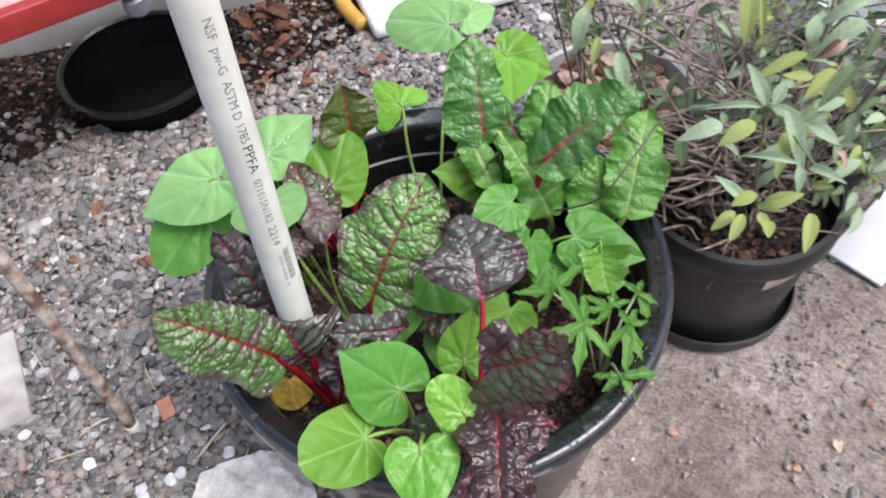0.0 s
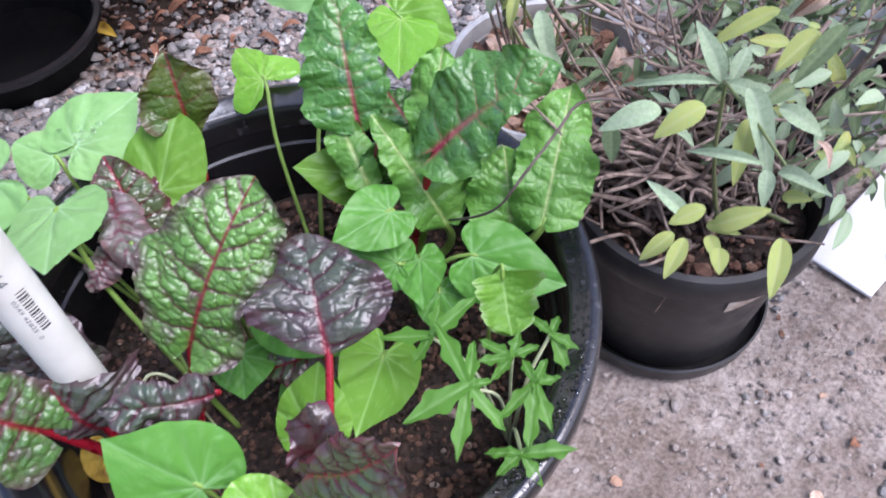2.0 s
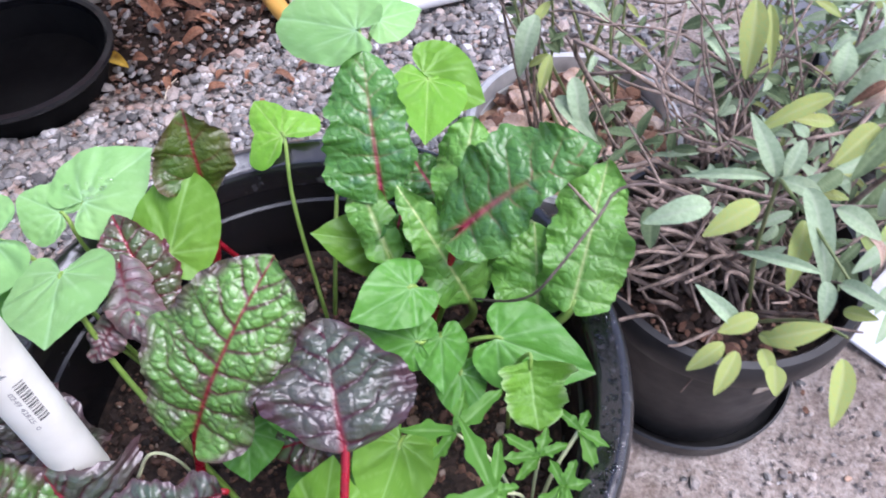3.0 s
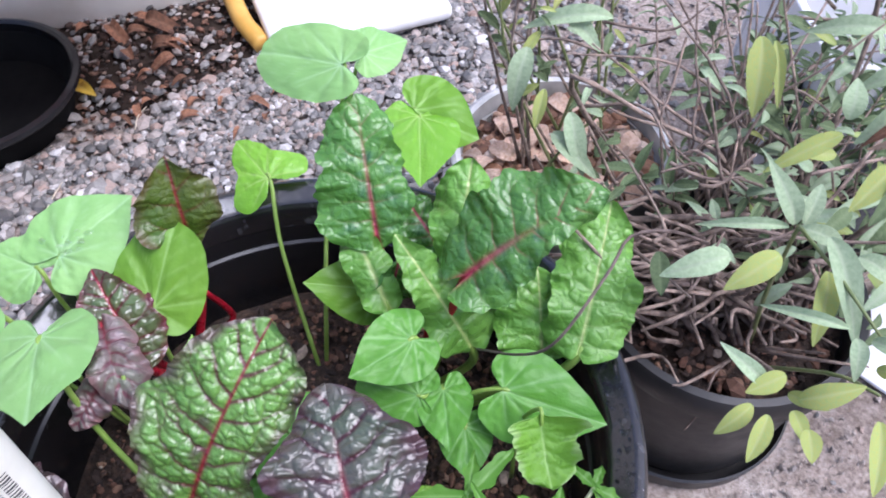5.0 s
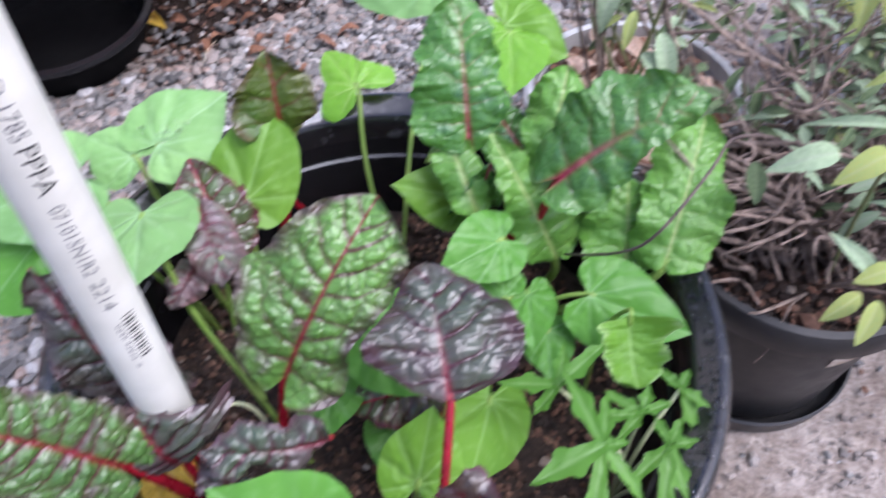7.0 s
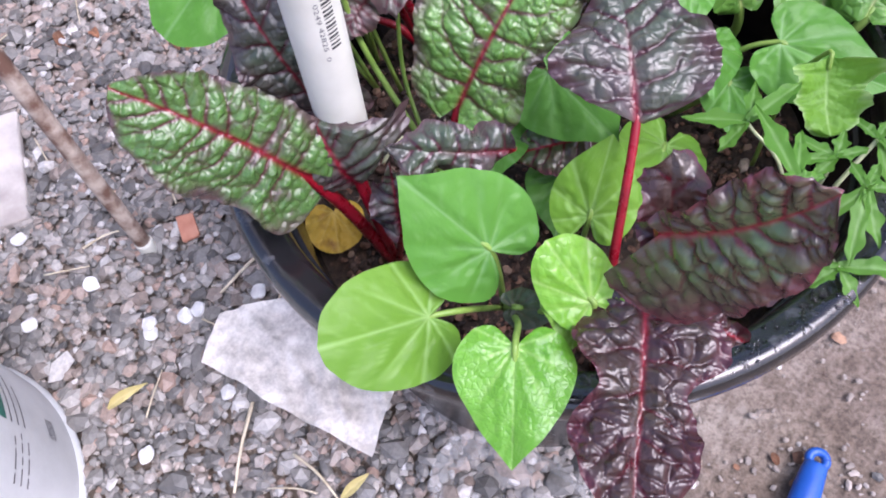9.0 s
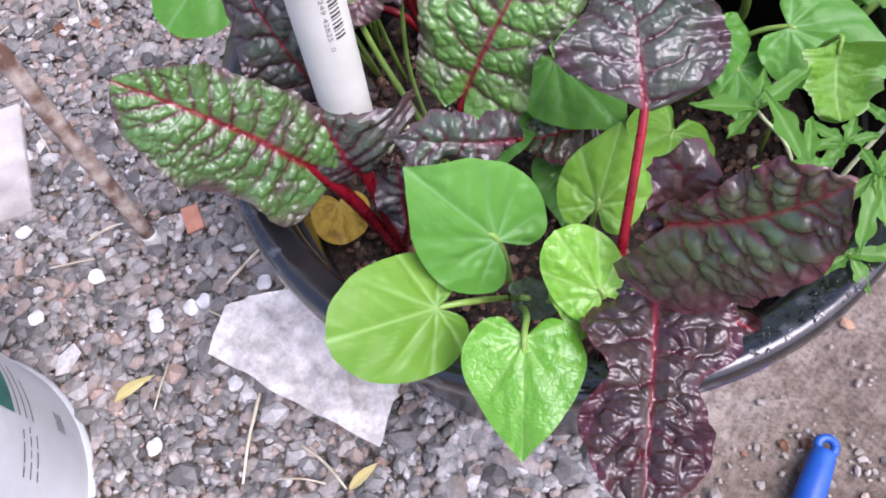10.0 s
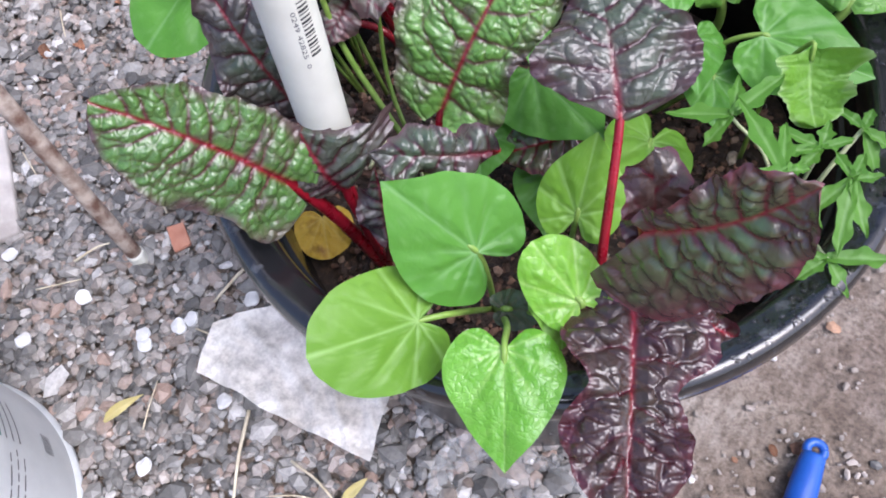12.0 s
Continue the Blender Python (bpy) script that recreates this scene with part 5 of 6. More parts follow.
sage_leaf((0.351, 0.552, 0.489), (0.311, 0.57, 0.49), FACE, 0, None, 0.008)
sage_leaf((0.349, 0.542, 0.495), (0.343, 0.522, 0.494), FACE, 0, None, 0.011)
sage_leaf((0.355, 0.539, 0.497), (0.363, 0.514, 0.516), FACE, 0, None, 0.010)
sage_leaf((0.377, 0.602, 0.484), (0.397, 0.581, 0.485), FACE, 1, None, 0.015)
sage_leaf((0.306, 0.534, 0.467), (0.287, 0.542, 0.487), FACE, 1, None, 0.011)
sage_leaf((0.316, 0.535, 0.473), (0.294, 0.527, 0.471), FACE, 6, None, 0.013)
sage_leaf((0.316, 0.518, 0.477), (0.338, 0.511, 0.498), FACE, 5, None, 0.015)
sage_leaf((0.295, 0.521, 0.468), (0.275, 0.508, 0.465), FACE, 5, None, 0.012)
sage_leaf((0.298, 0.511, 0.476), (0.283, 0.489, 0.472), FACE, 6, None, 0.012)
sage_leaf((0.313, 0.514, 0.473), (0.313, 0.496, 0.477), FACE, 5, None, 0.010)
sage_leaf((0.314, 0.5, 0.48), (0.31, 0.483, 0.482), FACE, 6, None, 0.012)
sage_leaf((0.348, 0.499, 0.486), (0.333, 0.464, 0.487), FACE, 6, None, 0.014)
sage_leaf((0.355, 0.526, 0.49), (0.363, 0.514, 0.502), FACE, 6, None, 0.009)
sage_leaf((0.316, 0.526, 0.468), (0.326, 0.512, 0.479), FACE, 5, None, 0.009)
sage_leaf((0.229, 0.903, 0.401), (0.21, 0.86, 0.379), FACE, 0, None, 0.024)
sage_leaf((0.239, 0.863, 0.388), (0.228, 0.835, 0.371), FACE, 6, None, 0.013)
sage_leaf((0.256, 0.832, 0.389), (0.26, 0.785, 0.372), FACE, 0, None, 0.020)
sage_leaf((0.241, 0.823, 0.375), (0.267, 0.783, 0.373), FACE, 1, None, 0.019)
sage_leaf((0.366, 0.776, 0.505), (0.357, 0.731, 0.48), FACE, 5, None, 0.022)
sage_leaf((0.378, 0.778, 0.499), (0.375, 0.737, 0.482), FACE, 5, None, 0.010)
sage_leaf((0.413, 0.713, 0.47), (0.363, 0.695, 0.464), FACE, 5, None, 0.015)
sage_leaf((0.419, 0.663, 0.491), (0.386, 0.636, 0.488), FACE, 6, None, 0.018)
sage_leaf((0.437, 0.665, 0.492), (0.396, 0.626, 0.487), FACE, 4, None, 0.017)
sage_leaf((0.314, 0.951, 0.392), (0.237, 0.951, 0.399), FACE, 0, None, 0.020)
sage_leaf((0.273, 0.962, 0.391), (0.297, 0.925, 0.385), FACE, 0, None, 0.019)
sage_leaf((0.395, 0.912, 0.383), (0.368, 0.916, 0.373), FACE, 4, None, 0.015)
sage_leaf((0.416, 0.719, 0.478), (0.422, 0.734, 0.5), FACE, 0, None, 0.018)
sage_leaf((0.43, 0.69, 0.502), (0.41, 0.68, 0.501), FACE, 7, None, 0.008)
sage_leaf((0.454, 0.704, 0.512), (0.408, 0.684, 0.501), FACE, 0, None, 0.021)
sage_leaf((0.479, 0.751, 0.5), (0.432, 0.745, 0.485), FACE, 0, None, 0.016)
sage_leaf((0.475, 0.802, 0.483), (0.424, 0.812, 0.487), FACE, 0, None, 0.018)
sage_leaf((0.288, 0.664, 0.415), (0.285, 0.635, 0.407), FACE, 4, None, 0.016)
twig([(0.42, 0.70, 0.22), (0.37, 0.65, 0.38), (0.346, 0.622, 0.49)], 0.0022, 0.0013, M_SHRUBSTEM)
twig([(0.41, 0.69, 0.22), (0.36, 0.6, 0.36), (0.32, 0.535, 0.462)], 0.003, 0.0014, M_TWIG)
twig([(0.36, 0.6, 0.36), (0.355, 0.545, 0.45), (0.362, 0.52, 0.472)], 0.0014, 0.0009, M_SHRUBSTEM)
twig([(0.346, 0.622, 0.49), (0.35, 0.58, 0.5), (0.362, 0.54, 0.495)], 0.0014, 0.0009, M_SHRUBSTEM)
twig([(0.44, 0.74, 0.22), (0.5, 0.72, 0.4), (0.47, 0.68, 0.53)], 0.003, 0.0014)
twig([(0.44, 0.76, 0.22), (0.5, 0.85, 0.42), (0.43, 0.82, 0.62)], 0.003, 0.0014)
for i in range(46):
    a, q = rng.uniform(0, 2 * math.pi), rng.uniform(0.02, 0.24)
    t = Vector((P2.x + 0.12 + q * 1.05 * math.cos(a), P2.y + 0.12 + q * 0.9 * math.sin(a), 0.34 + rng.uniform(-0.1, 0.12) - 0.35 * q))
    if t.x < 0.3 or (t.y < 0.67 and t.x < 0.47):
        continue
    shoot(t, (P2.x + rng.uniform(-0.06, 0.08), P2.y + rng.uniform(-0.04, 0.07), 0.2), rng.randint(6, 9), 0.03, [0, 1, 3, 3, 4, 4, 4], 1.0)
# bare, brittle twigs low over the pot's edge
for i in range(70):
    a = rng.uniform(2.5, 5.0)
    q = rng.uniform(0.08, 0.2)
    s = Vector((P2.x + rng.uniform(-0.07, 0.06), P2.y + rng.uniform(-0.05, 0.07), 0.2))
    e = Vector((P2.x + q * math.cos(a), P2.y + 0.5 * q * math.sin(a) - 0.01, 0.26 + rng.uniform(-0.03, 0.11)))
    m = (s + e) / 2 + Vector((rng.uniform(-0.03, 0.03), rng.uniform(-0.03, 0.03), rng.uniform(0.01, 0.05)))
    twig([s, m, (m + e) / 2 + Vector((rng.uniform(-0.01, 0.01), rng.uniform(-0.01, 0.01), rng.uniform(-0.01, 0.01))), e], rng.uniform(0.0022, 0.0034), 0.0014)
# longer twigs arching through the bush
for i in range(26):
    s = Vector((P2.x + rng.uniform(-0.06, 0.1), P2.y + rng.uniform(-0.02, 0.12), 0.21))
    e = Vector((P2.x + rng.uniform(-0.14, 0.32), P2.y + rng.uniform(-0.02, 0.34), rng.uniform(0.3, 0.5)))
    m = (s + e) / 2 + Vector((rng.uniform(-0.05, 0.05), rng.uniform(-0.05, 0.05), rng.uniform(-0.02, 0.03)))
    twig([s, m, e], 0.002, 0.001)
# dense inner leaves and sprawling twigs of the bush
def foliage_mesh(n, centre, radii, size, mats, seed, flat=0.35):
    """Many small oval leaves in one mesh."""
    r = random.Random(seed)
    verts, faces, vein, idx = [], [], [], []
    base = oval_leaf_mesh(1.0, 0.3, mats[0], seed, 0.06, 0.2, 8, 4, 0.0, 0.15)
    bvs = [v.co.copy() for v in base.vertices]
    bvn = [a.value for a in base.attributes["vein"].data]
    bfs = [tuple(p.vertices) for p in base.polygons]
    for k in range(n):
        while True:
            p = Vector((r.uniform(-1, 1), r.uniform(-1, 1), r.uniform(-1, 1)))
            if p.length < 1:
                break
        c = Vector(centre) + Vector((p.x * radii[0], p.y * radii[1], p.z * radii[2]))
        d = Vector((p.x + r.uniform(-0.8, 0.8), p.y - 0.3 + r.uniform(-0.8, 0.8), r.uniform(-0.5, 0.7)))
        m, _ = frame_on(c, c + d, (r.uniform(-0.5, 0.5), -0.4 + r.uniform(-0.4, 0.4), 0.9))
        L = size * r.uniform(0.6, 1.25)
        o = len(verts)
        verts += [m @ (v * L) for v in bvs]
        vein += bvn
        faces += [tuple(i + o for i in f) for f in bfs]
        idx += [r.randrange(len(mats))] * len(bfs)
    me = mesh_of("foliage", verts, faces, mats[0], True, {"vein": vein})
    for m in mats[1:]:
        me.materials.append(m)
    me.polygons.foreach_set("material_index", idx)
    return me


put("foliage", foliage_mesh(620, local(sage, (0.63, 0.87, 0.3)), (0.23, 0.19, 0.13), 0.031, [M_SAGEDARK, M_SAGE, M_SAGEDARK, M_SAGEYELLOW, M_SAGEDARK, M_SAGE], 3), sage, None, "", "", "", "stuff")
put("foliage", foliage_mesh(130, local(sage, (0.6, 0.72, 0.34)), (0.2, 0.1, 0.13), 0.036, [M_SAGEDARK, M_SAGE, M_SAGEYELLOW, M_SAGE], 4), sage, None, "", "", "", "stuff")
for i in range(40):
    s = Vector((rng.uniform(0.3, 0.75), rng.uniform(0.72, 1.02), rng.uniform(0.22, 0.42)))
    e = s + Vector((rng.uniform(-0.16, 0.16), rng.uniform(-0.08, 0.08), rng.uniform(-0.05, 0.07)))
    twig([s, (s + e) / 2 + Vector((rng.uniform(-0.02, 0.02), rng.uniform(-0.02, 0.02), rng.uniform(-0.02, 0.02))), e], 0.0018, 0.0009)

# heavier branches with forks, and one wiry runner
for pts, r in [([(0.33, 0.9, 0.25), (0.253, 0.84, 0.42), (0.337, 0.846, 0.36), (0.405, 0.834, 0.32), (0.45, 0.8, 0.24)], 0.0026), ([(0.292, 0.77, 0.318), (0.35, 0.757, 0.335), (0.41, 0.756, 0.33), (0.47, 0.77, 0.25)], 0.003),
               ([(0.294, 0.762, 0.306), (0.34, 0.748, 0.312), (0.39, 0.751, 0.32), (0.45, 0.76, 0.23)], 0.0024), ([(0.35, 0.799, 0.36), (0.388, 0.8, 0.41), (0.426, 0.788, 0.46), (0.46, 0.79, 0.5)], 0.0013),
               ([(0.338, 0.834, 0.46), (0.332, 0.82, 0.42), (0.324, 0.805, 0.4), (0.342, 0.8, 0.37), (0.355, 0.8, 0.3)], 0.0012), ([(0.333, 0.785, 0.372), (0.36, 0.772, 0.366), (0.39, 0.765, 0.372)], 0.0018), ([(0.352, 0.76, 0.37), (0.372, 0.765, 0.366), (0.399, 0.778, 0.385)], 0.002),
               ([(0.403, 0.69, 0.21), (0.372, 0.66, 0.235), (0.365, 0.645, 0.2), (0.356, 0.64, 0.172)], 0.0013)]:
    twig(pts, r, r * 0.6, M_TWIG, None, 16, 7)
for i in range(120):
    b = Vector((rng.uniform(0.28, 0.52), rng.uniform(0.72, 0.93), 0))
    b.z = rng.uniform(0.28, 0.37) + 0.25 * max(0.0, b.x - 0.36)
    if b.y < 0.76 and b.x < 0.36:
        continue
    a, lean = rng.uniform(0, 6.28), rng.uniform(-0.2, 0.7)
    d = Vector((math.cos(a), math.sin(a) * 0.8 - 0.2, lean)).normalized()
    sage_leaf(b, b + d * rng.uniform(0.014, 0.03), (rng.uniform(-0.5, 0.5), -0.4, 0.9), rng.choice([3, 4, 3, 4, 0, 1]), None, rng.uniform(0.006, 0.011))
sage_leaf((0.424, 0.674, 0.518), (0.404, 0.666, 0.5), (0.3, -0.5, 0.8), 8, None, 0.008)
sage_leaf((0.426, 0.623, 0.425), (0.436, 0.606, 0.42), (0.3, -0.5, 0.8), 8, None, 0.008)

# a tangle of bare twigs on the bush's side towards the planter
for i in range(64):
    s = Vector((rng.uniform(0.27, 0.48), rng.uniform(0.66, 0.9), rng.uniform(0.22, 0.36)))
    e = s + Vector((rng.uniform(-0.1, 0.08), rng.uniform(-0.09, 0.07), rng.uniform(0.0, 0.09)))
    twig([s, (s + e) / 2 + Vector((rng.uniform(-0.02, 0.02), rng.uniform(-0.02, 0.02), rng.uniform(-0.02, 0.02))), e], 0.002, 0.0009)

# ---- thorny shrub ----
shrub = thing("thorny_shrub", (P3.x, P3.y, 0.15), "thin green-stemmed shrub with sparse leaves", "shrub")
for i in range(16):
    s = Vector((P3.x + rng.uniform(-0.06, 0.06), P3.y + rng.uniform(-0.06, 0.06), 0.15))
    e = s + Vector((rng.uniform(-0.14, 0.2), rng.uniform(-0.02, 0.2), rng.uniform(0.18, 0.4)))
    twig([s, (s + e) / 2 + Vector((rng.uniform(-0.03, 0.03), 0, 0)), e], 0.0021, 0.001, M_SHRUBSTEM if i % 3 else M_TWIG, shrub)
    for k in range(5):
        b = s.lerp(e, rng.uniform(0.35, 1.0))
        sage_leaf(b, b + Vector((rng.uniform(-0.03, 0.03), rng.uniform(-0.02, 0.02), rng.uniform(-0.03, 0.015))), (0, -0.5, 0.8), rng.choice([3, 4, 6, 3]), shrub)

for i in range(44):
    a, q = rng.uniform(0, 6.28), rng.uniform(0.01, 0.105)
    c = Vector((P3.x + q * math.cos(a), P3.y + q * math.sin(a), 0.165))
    m, L = frame_on(c, c + Vector((rng.uniform(-1, 1), rng.uniform(-1, 1), rng.uniform(-0.3, 0.3))).normalized() * 0.036, (rng.uniform(-0.4, 0.4), rng.uniform(-0.4, 0.4), 1))
    put("dry_leaf", SAGES[8], None, m @ Matrix.Diagonal((L, L * 1.2, L, 1)), "curled pale brown dry leaf on the bark mulch", "dry leaf", "dry leaves")
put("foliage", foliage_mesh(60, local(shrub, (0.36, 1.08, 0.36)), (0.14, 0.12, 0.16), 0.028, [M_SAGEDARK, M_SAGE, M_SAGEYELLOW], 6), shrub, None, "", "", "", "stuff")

# ---- black tub on the gravel ----
B1 = Vector((-0.507, 1.286, 0.0))
tub2 = thing("black_tub", B1, "round black rubber feed tub on the gravel", "tub")
put("wall", lathe_mesh("wall", [(0.0, 0.006), (0.11, 0.006), (0.115, 0.0), (0.121, 0.005), (0.14, 0.056), (0.136, 0.056), (0.115, 0.014), (0.0, 0.014)], M_TUB, 80), tub2)
put("rim", lathe_mesh("rim", [(0.14, 0.0565), (0.146, 0.058), (0.15, 0.063), (0.149, 0.07), (0.142, 0.073), (0.137, 0.069), (0.136, 0.0565), (0.14, 0.0565)], M_POT, 80), tub2)


crate = thing("crate", (0.76, 1.16, 0.0), "white plastic crate with ribbed sides behind the sage", "crate")
for n, (sx, sy, px, py) in enumerate([(0.3, 0.012, 0, -0.12), (0.3, 0.012, 0, 0.12), (0.012, 0.228, -0.144, 0), (0.012, 0.228, 0.144, 0)]):
    put("side", rounded_box("side", sx, sy, 0.24, M_WHITE, 0.003), crate, pose(px, py, 0.12))
put("base", rounded_box("base", 0.27, 0.22, 0.01, M_WHITE, 0.003), crate, pose(0, 0, 0.006))
for k in range(7):
    put("rib", rounded_box("rib", 0.006, 0.008, 0.2, M_WHITE, 0.002), crate, pose(-0.12 + 0.04 * k, -0.129, 0.11))
put("nursery_pot", lathe_mesh("nursery_pot", [(0.0, 0.01), (0.07, 0.01), (0.075, 0.0), (0.08, 0.004), (0.1, 0.17), (0.106, 0.172), (0.106, 0.19), (0.1, 0.192), (0.095, 0.18), (0.073, 0.016), (0.0, 0.016)], M_POT, 64), None,
    Matrix.Translation((0.66, 1.0, 0.0)), "empty black nursery pot behind the sage", "pot")

# ---- back of the place: white board, plastic lid, red bench ----
# Only the board's foot is in view; the height is added to block sky light.
wall_shed = put("wall_shed", rounded_box("wall_shed", 1.7, 0.05, 2.0, M_CREAM, 0.004), None, pose(-0.985, 1.40, 1.0, 0, 0, 14), "cream painted board wall of a shed", "wall", "", "structure")
for k in range(13):
    put("siding_board", rounded_box("siding_board", 1.698, 0.012, 0.15, M_CREAM, 0.002), wall_shed, Matrix.Translation((0, -0.031, -0.924 + 0.1535 * k)))
lid = thing("plastic_tray", (0.03, 1.52, 0.0), "white plastic tray with an ochre rim lying on the gravel", "tray")
put("panel", rounded_box("panel", 0.3, 0.24, 0.03, M_WHITE, 0.012, 3), lid, pose(-0.005, 0.0, 0.03, 0, 0, 18))
put("rim", tube_mesh("rim", [(-0.2, 0.02, 0.03), (-0.17, -0.06, 0.025), (-0.135, -0.115, 0.02)], 0.016, 0.016, M_YELLOWWOOD, 16, 10), lid)
BX, BY, BA = -0.565, 1.017, 29.5
bench = thing("bench", (BX, BY, 0.0), "long red painted wooden bench fixed along the shed wall", "bench")
bd, bn = Vector((0.8704, 0.4923, 0)), Vector((-0.4923, 0.8704, 0))


def on_bench(s, k, z):
    p = bd * s + bn * k
    return pose(p.x, p.y, z, 0, 0, BA)


# Right end past the fixing is unseen, lengthened to shade the wall foot.
put("edge_board", rounded_box("edge_board", 1.44, 0.022, 0.04, M_REDWOOD, 0.003), bench, on_bench(-0.19, 0.011, 0.34))
put("plank", rounded_box("plank", 1.44, 0.115, 0.03, M_PINKWOOD, 0.004), bench, on_bench(-0.19, 0.082, 0.344), "worn pinkish plank")
put("plank", rounded_box("plank", 1.44, 0.115, 0.03, M_PINKWOOD, 0.004), bench, on_bench(-0.19, 0.203, 0.344), "worn pinkish plank")
put("fixing", lathe_mesh("fixing", [(0.0, 0.0), (0.012, 0.001), (0.019, 0.007), (0.021, 0.018), (0.019, 0.03), (0.012, 0.034), (0.01, 0.05), (0.0, 0.05)], M_STEEL, 24), bench, on_bench(0.2, 0.02, 0.277), "grey metal fixing under the plank")
for s in (-0.82, -0.5):
    put("leg", rounded_box("leg", 0.05, 0.1, 0.328, M_REDWOOD, 0.003), bench, on_bench(s, 0.15, 0.164))


# ---- leaning rusty rod ----
rod = thing("rod", (-0.397, 0.578, 0.0), "rusty metal rod with peeling white paint standing slanted on the gravel", "rod")
RD = Vector((-0.09, 0.12, 1.0)).normalized()
put("shaft", tube_mesh("shaft", [RD * 0.004, RD * 0.4, RD * 0.85], 0.0085, 0.0085, M_RUST, 20, 12, 0.04), rod)
put("cap", tube_mesh("cap", [RD * 0.0, RD * 0.012, RD * 0.024], 0.0096, 0.0096, M_PVC, 6, 14), rod, None, "white plastic end cap")

# ---- white bucket with a green label ----
bk = thing("bucket", (-0.55, 0.267, 0.0), "milky white plastic bucket with a green printed label", "bucket")
put("body", lathe_mesh("body", [(0.0, 0.004), (0.155, 0.004), (0.16, 0.0), (0.168, 0.002), (0.1715, 0.008), (0.171, 0.012), (0.1675, 0.016), (0.168, 0.03), (0.178, 0.33), (0.176, 0.335), (0.17, 0.332), (0.158, 0.02), (0.0, 0.018)], M_BUCKET, 112), bk)


def band(name, z0, z1, a0, a1, mat, lift, n=14):
    vs, fs = [], []
    for i in range(n + 1):
        a = radians(a0 + (a1 - a0) * i / n)
        for z in (z0, z1):
            r = 0.168 + (z - 0.03) * 0.0333 + lift
            vs.append((r * math.cos(a), r * math.sin(a), z))
    fs = [(2 * i, 2 * i + 2, 2 * i + 3, 2 * i + 1) for i in range(n)]
    put(name, mesh_of(name, vs, fs, mat), bk)


band("label_patch", 0.146, 0.22, 29.5, 62, M_GREENLABEL, 0.0008)
lr = random.Random(8)
for k in range(3):
    z = 0.137 - k * 0.011
    band("print_bar", z, z + 0.0022, 29.5, 52 - 4 * k, M_INK, 0.001, 8)
    a = 12.0
    while a < 26:
        b = a + lr.uniform(2, 6)
        band("print_bar", z - 0.002, z - 0.0002, a, min(b, 27), M_INK, 0.001, 3)
        a = b + 1.0
for k in range(7):
    band("print_bar", 0.068 - k * 0.0022, 0.069 - k * 0.0022, 31, 38, M_INK, 0.001, 3)


# ---- plastic bag, jar, blue handle, small litter ----
gx = np.linspace(0, 1, 61)
bv, bf = [], []
c = [Vector((-0.298, 0.45, 0.012)), Vector((-0.288, 0.5, 0.012)), Vector((-0.115, 0.373, 0.012)), Vector((-0.1, 0.445, 0.012))]
for i, u in enumerate(gx):
    for j, v in enumerate(gx):
        p = c[0].lerp(c[2], u).lerp(c[1].lerp(c[3], u), v)
        p += Vector((0.022, 0.046, 0.0)) * v * math.sin(math.pi * min(1.0, u * 1.25)) ** 0.8 + Vector((0.006, -0.004, 0.0)) * math.sin(math.pi * u) * (1 - v)
        fold_line = abs(noise.noise(Vector((p.x * 34 + p.y * 12, p.y * 16 - p.x * 6, 3.0))))
        bv.append(p + Vector((0.002 * noise.noise(p * 40), 0.002 * noise.noise(p * 40 + Vector((9, 0, 0))), 0.013 + 0.008 * noise.noise(p * 22) + 0.008 * (1 - fold_line) ** 3 + 0.002 * noise.noise(p * 120))))
bf = [(i * 61 + j, (i + 1) * 61 + j, (i + 1) * 61 + j + 1, i * 61 + j + 1) for i in range(60) for j in range(60)]
bag = thing("plastic_bag", (0, 0, 0), "crinkled clear plastic zip bag lying on gravel", "plastic bag")
put("film", mesh_of("film", bv, bf, M_BAG), bag)
for f in (0.9, 0.925):
    a, b = c[0].lerp(c[2], f), c[1].lerp(c[3], f)
    zp = [a.lerp(b, k / 8) for k in range(9)]
    zp = [p + Vector((0, 0, 0.014 + 0.012 * noise.noise(p * 28) + 0.006 * noise.noise(p * 70))) for p in zp]
    put("zip_seal", tube_mesh("zip_seal", zp, 0.0011, 0.0011, M_BAGZIP, 24, 6), bag, None, "bluish zip seal")
put("cup", lathe_mesh("cup", [(0.0, 0.002), (0.034, 0.002), (0.036, 0.004), (0.042, 0.075), (0.044, 0.077), (0.043, 0.08), (0.041, 0.078), (0.034, 0.006), (0.0, 0.005)], M_JAR, 56), None,
    Matrix.Translation((-0.01, 0.35, 0.0)), "clear plastic cup standing on the gravel", "cup")
put("clear_tube", tube_mesh("clear_tube", [(0.026, 0.392, 0.012), (0.05, 0.383, 0.011), (0.08, 0.365, 0.012), (0.13, 0.335, 0.011)], 0.006, 0.006, M_JAR, 20, 12), None, None, "clear plastic tube lying on the dirt beside the cup", "tube")
tool = thing("hand_tool", (0.2725, 0.379, 0.0), "blue plastic handled hand tool lying on the dirt", "garden tool")
hl = [(0.0115, 0.026, 0.014), (0.006, 0.014, 0.015), (-0.004, -0.01, 0.016), (-0.03, -0.075, 0.016)]
put("handle", tube_mesh("handle", hl, 0.0105, 0.0145, M_BLUE, 18, 18, 0.0, 0.8), tool)
ringpts = [(0.0135 + 0.0075 * math.cos(a), 0.031 + 0.0075 * math.sin(a), 0.014) for a in [2 * math.pi * k / 12 for k in range(13)]]
put("hanging_loop", tube_mesh("hanging_loop", ringpts, 0.0042, 0.0042, M_BLUE, 36, 10), tool)
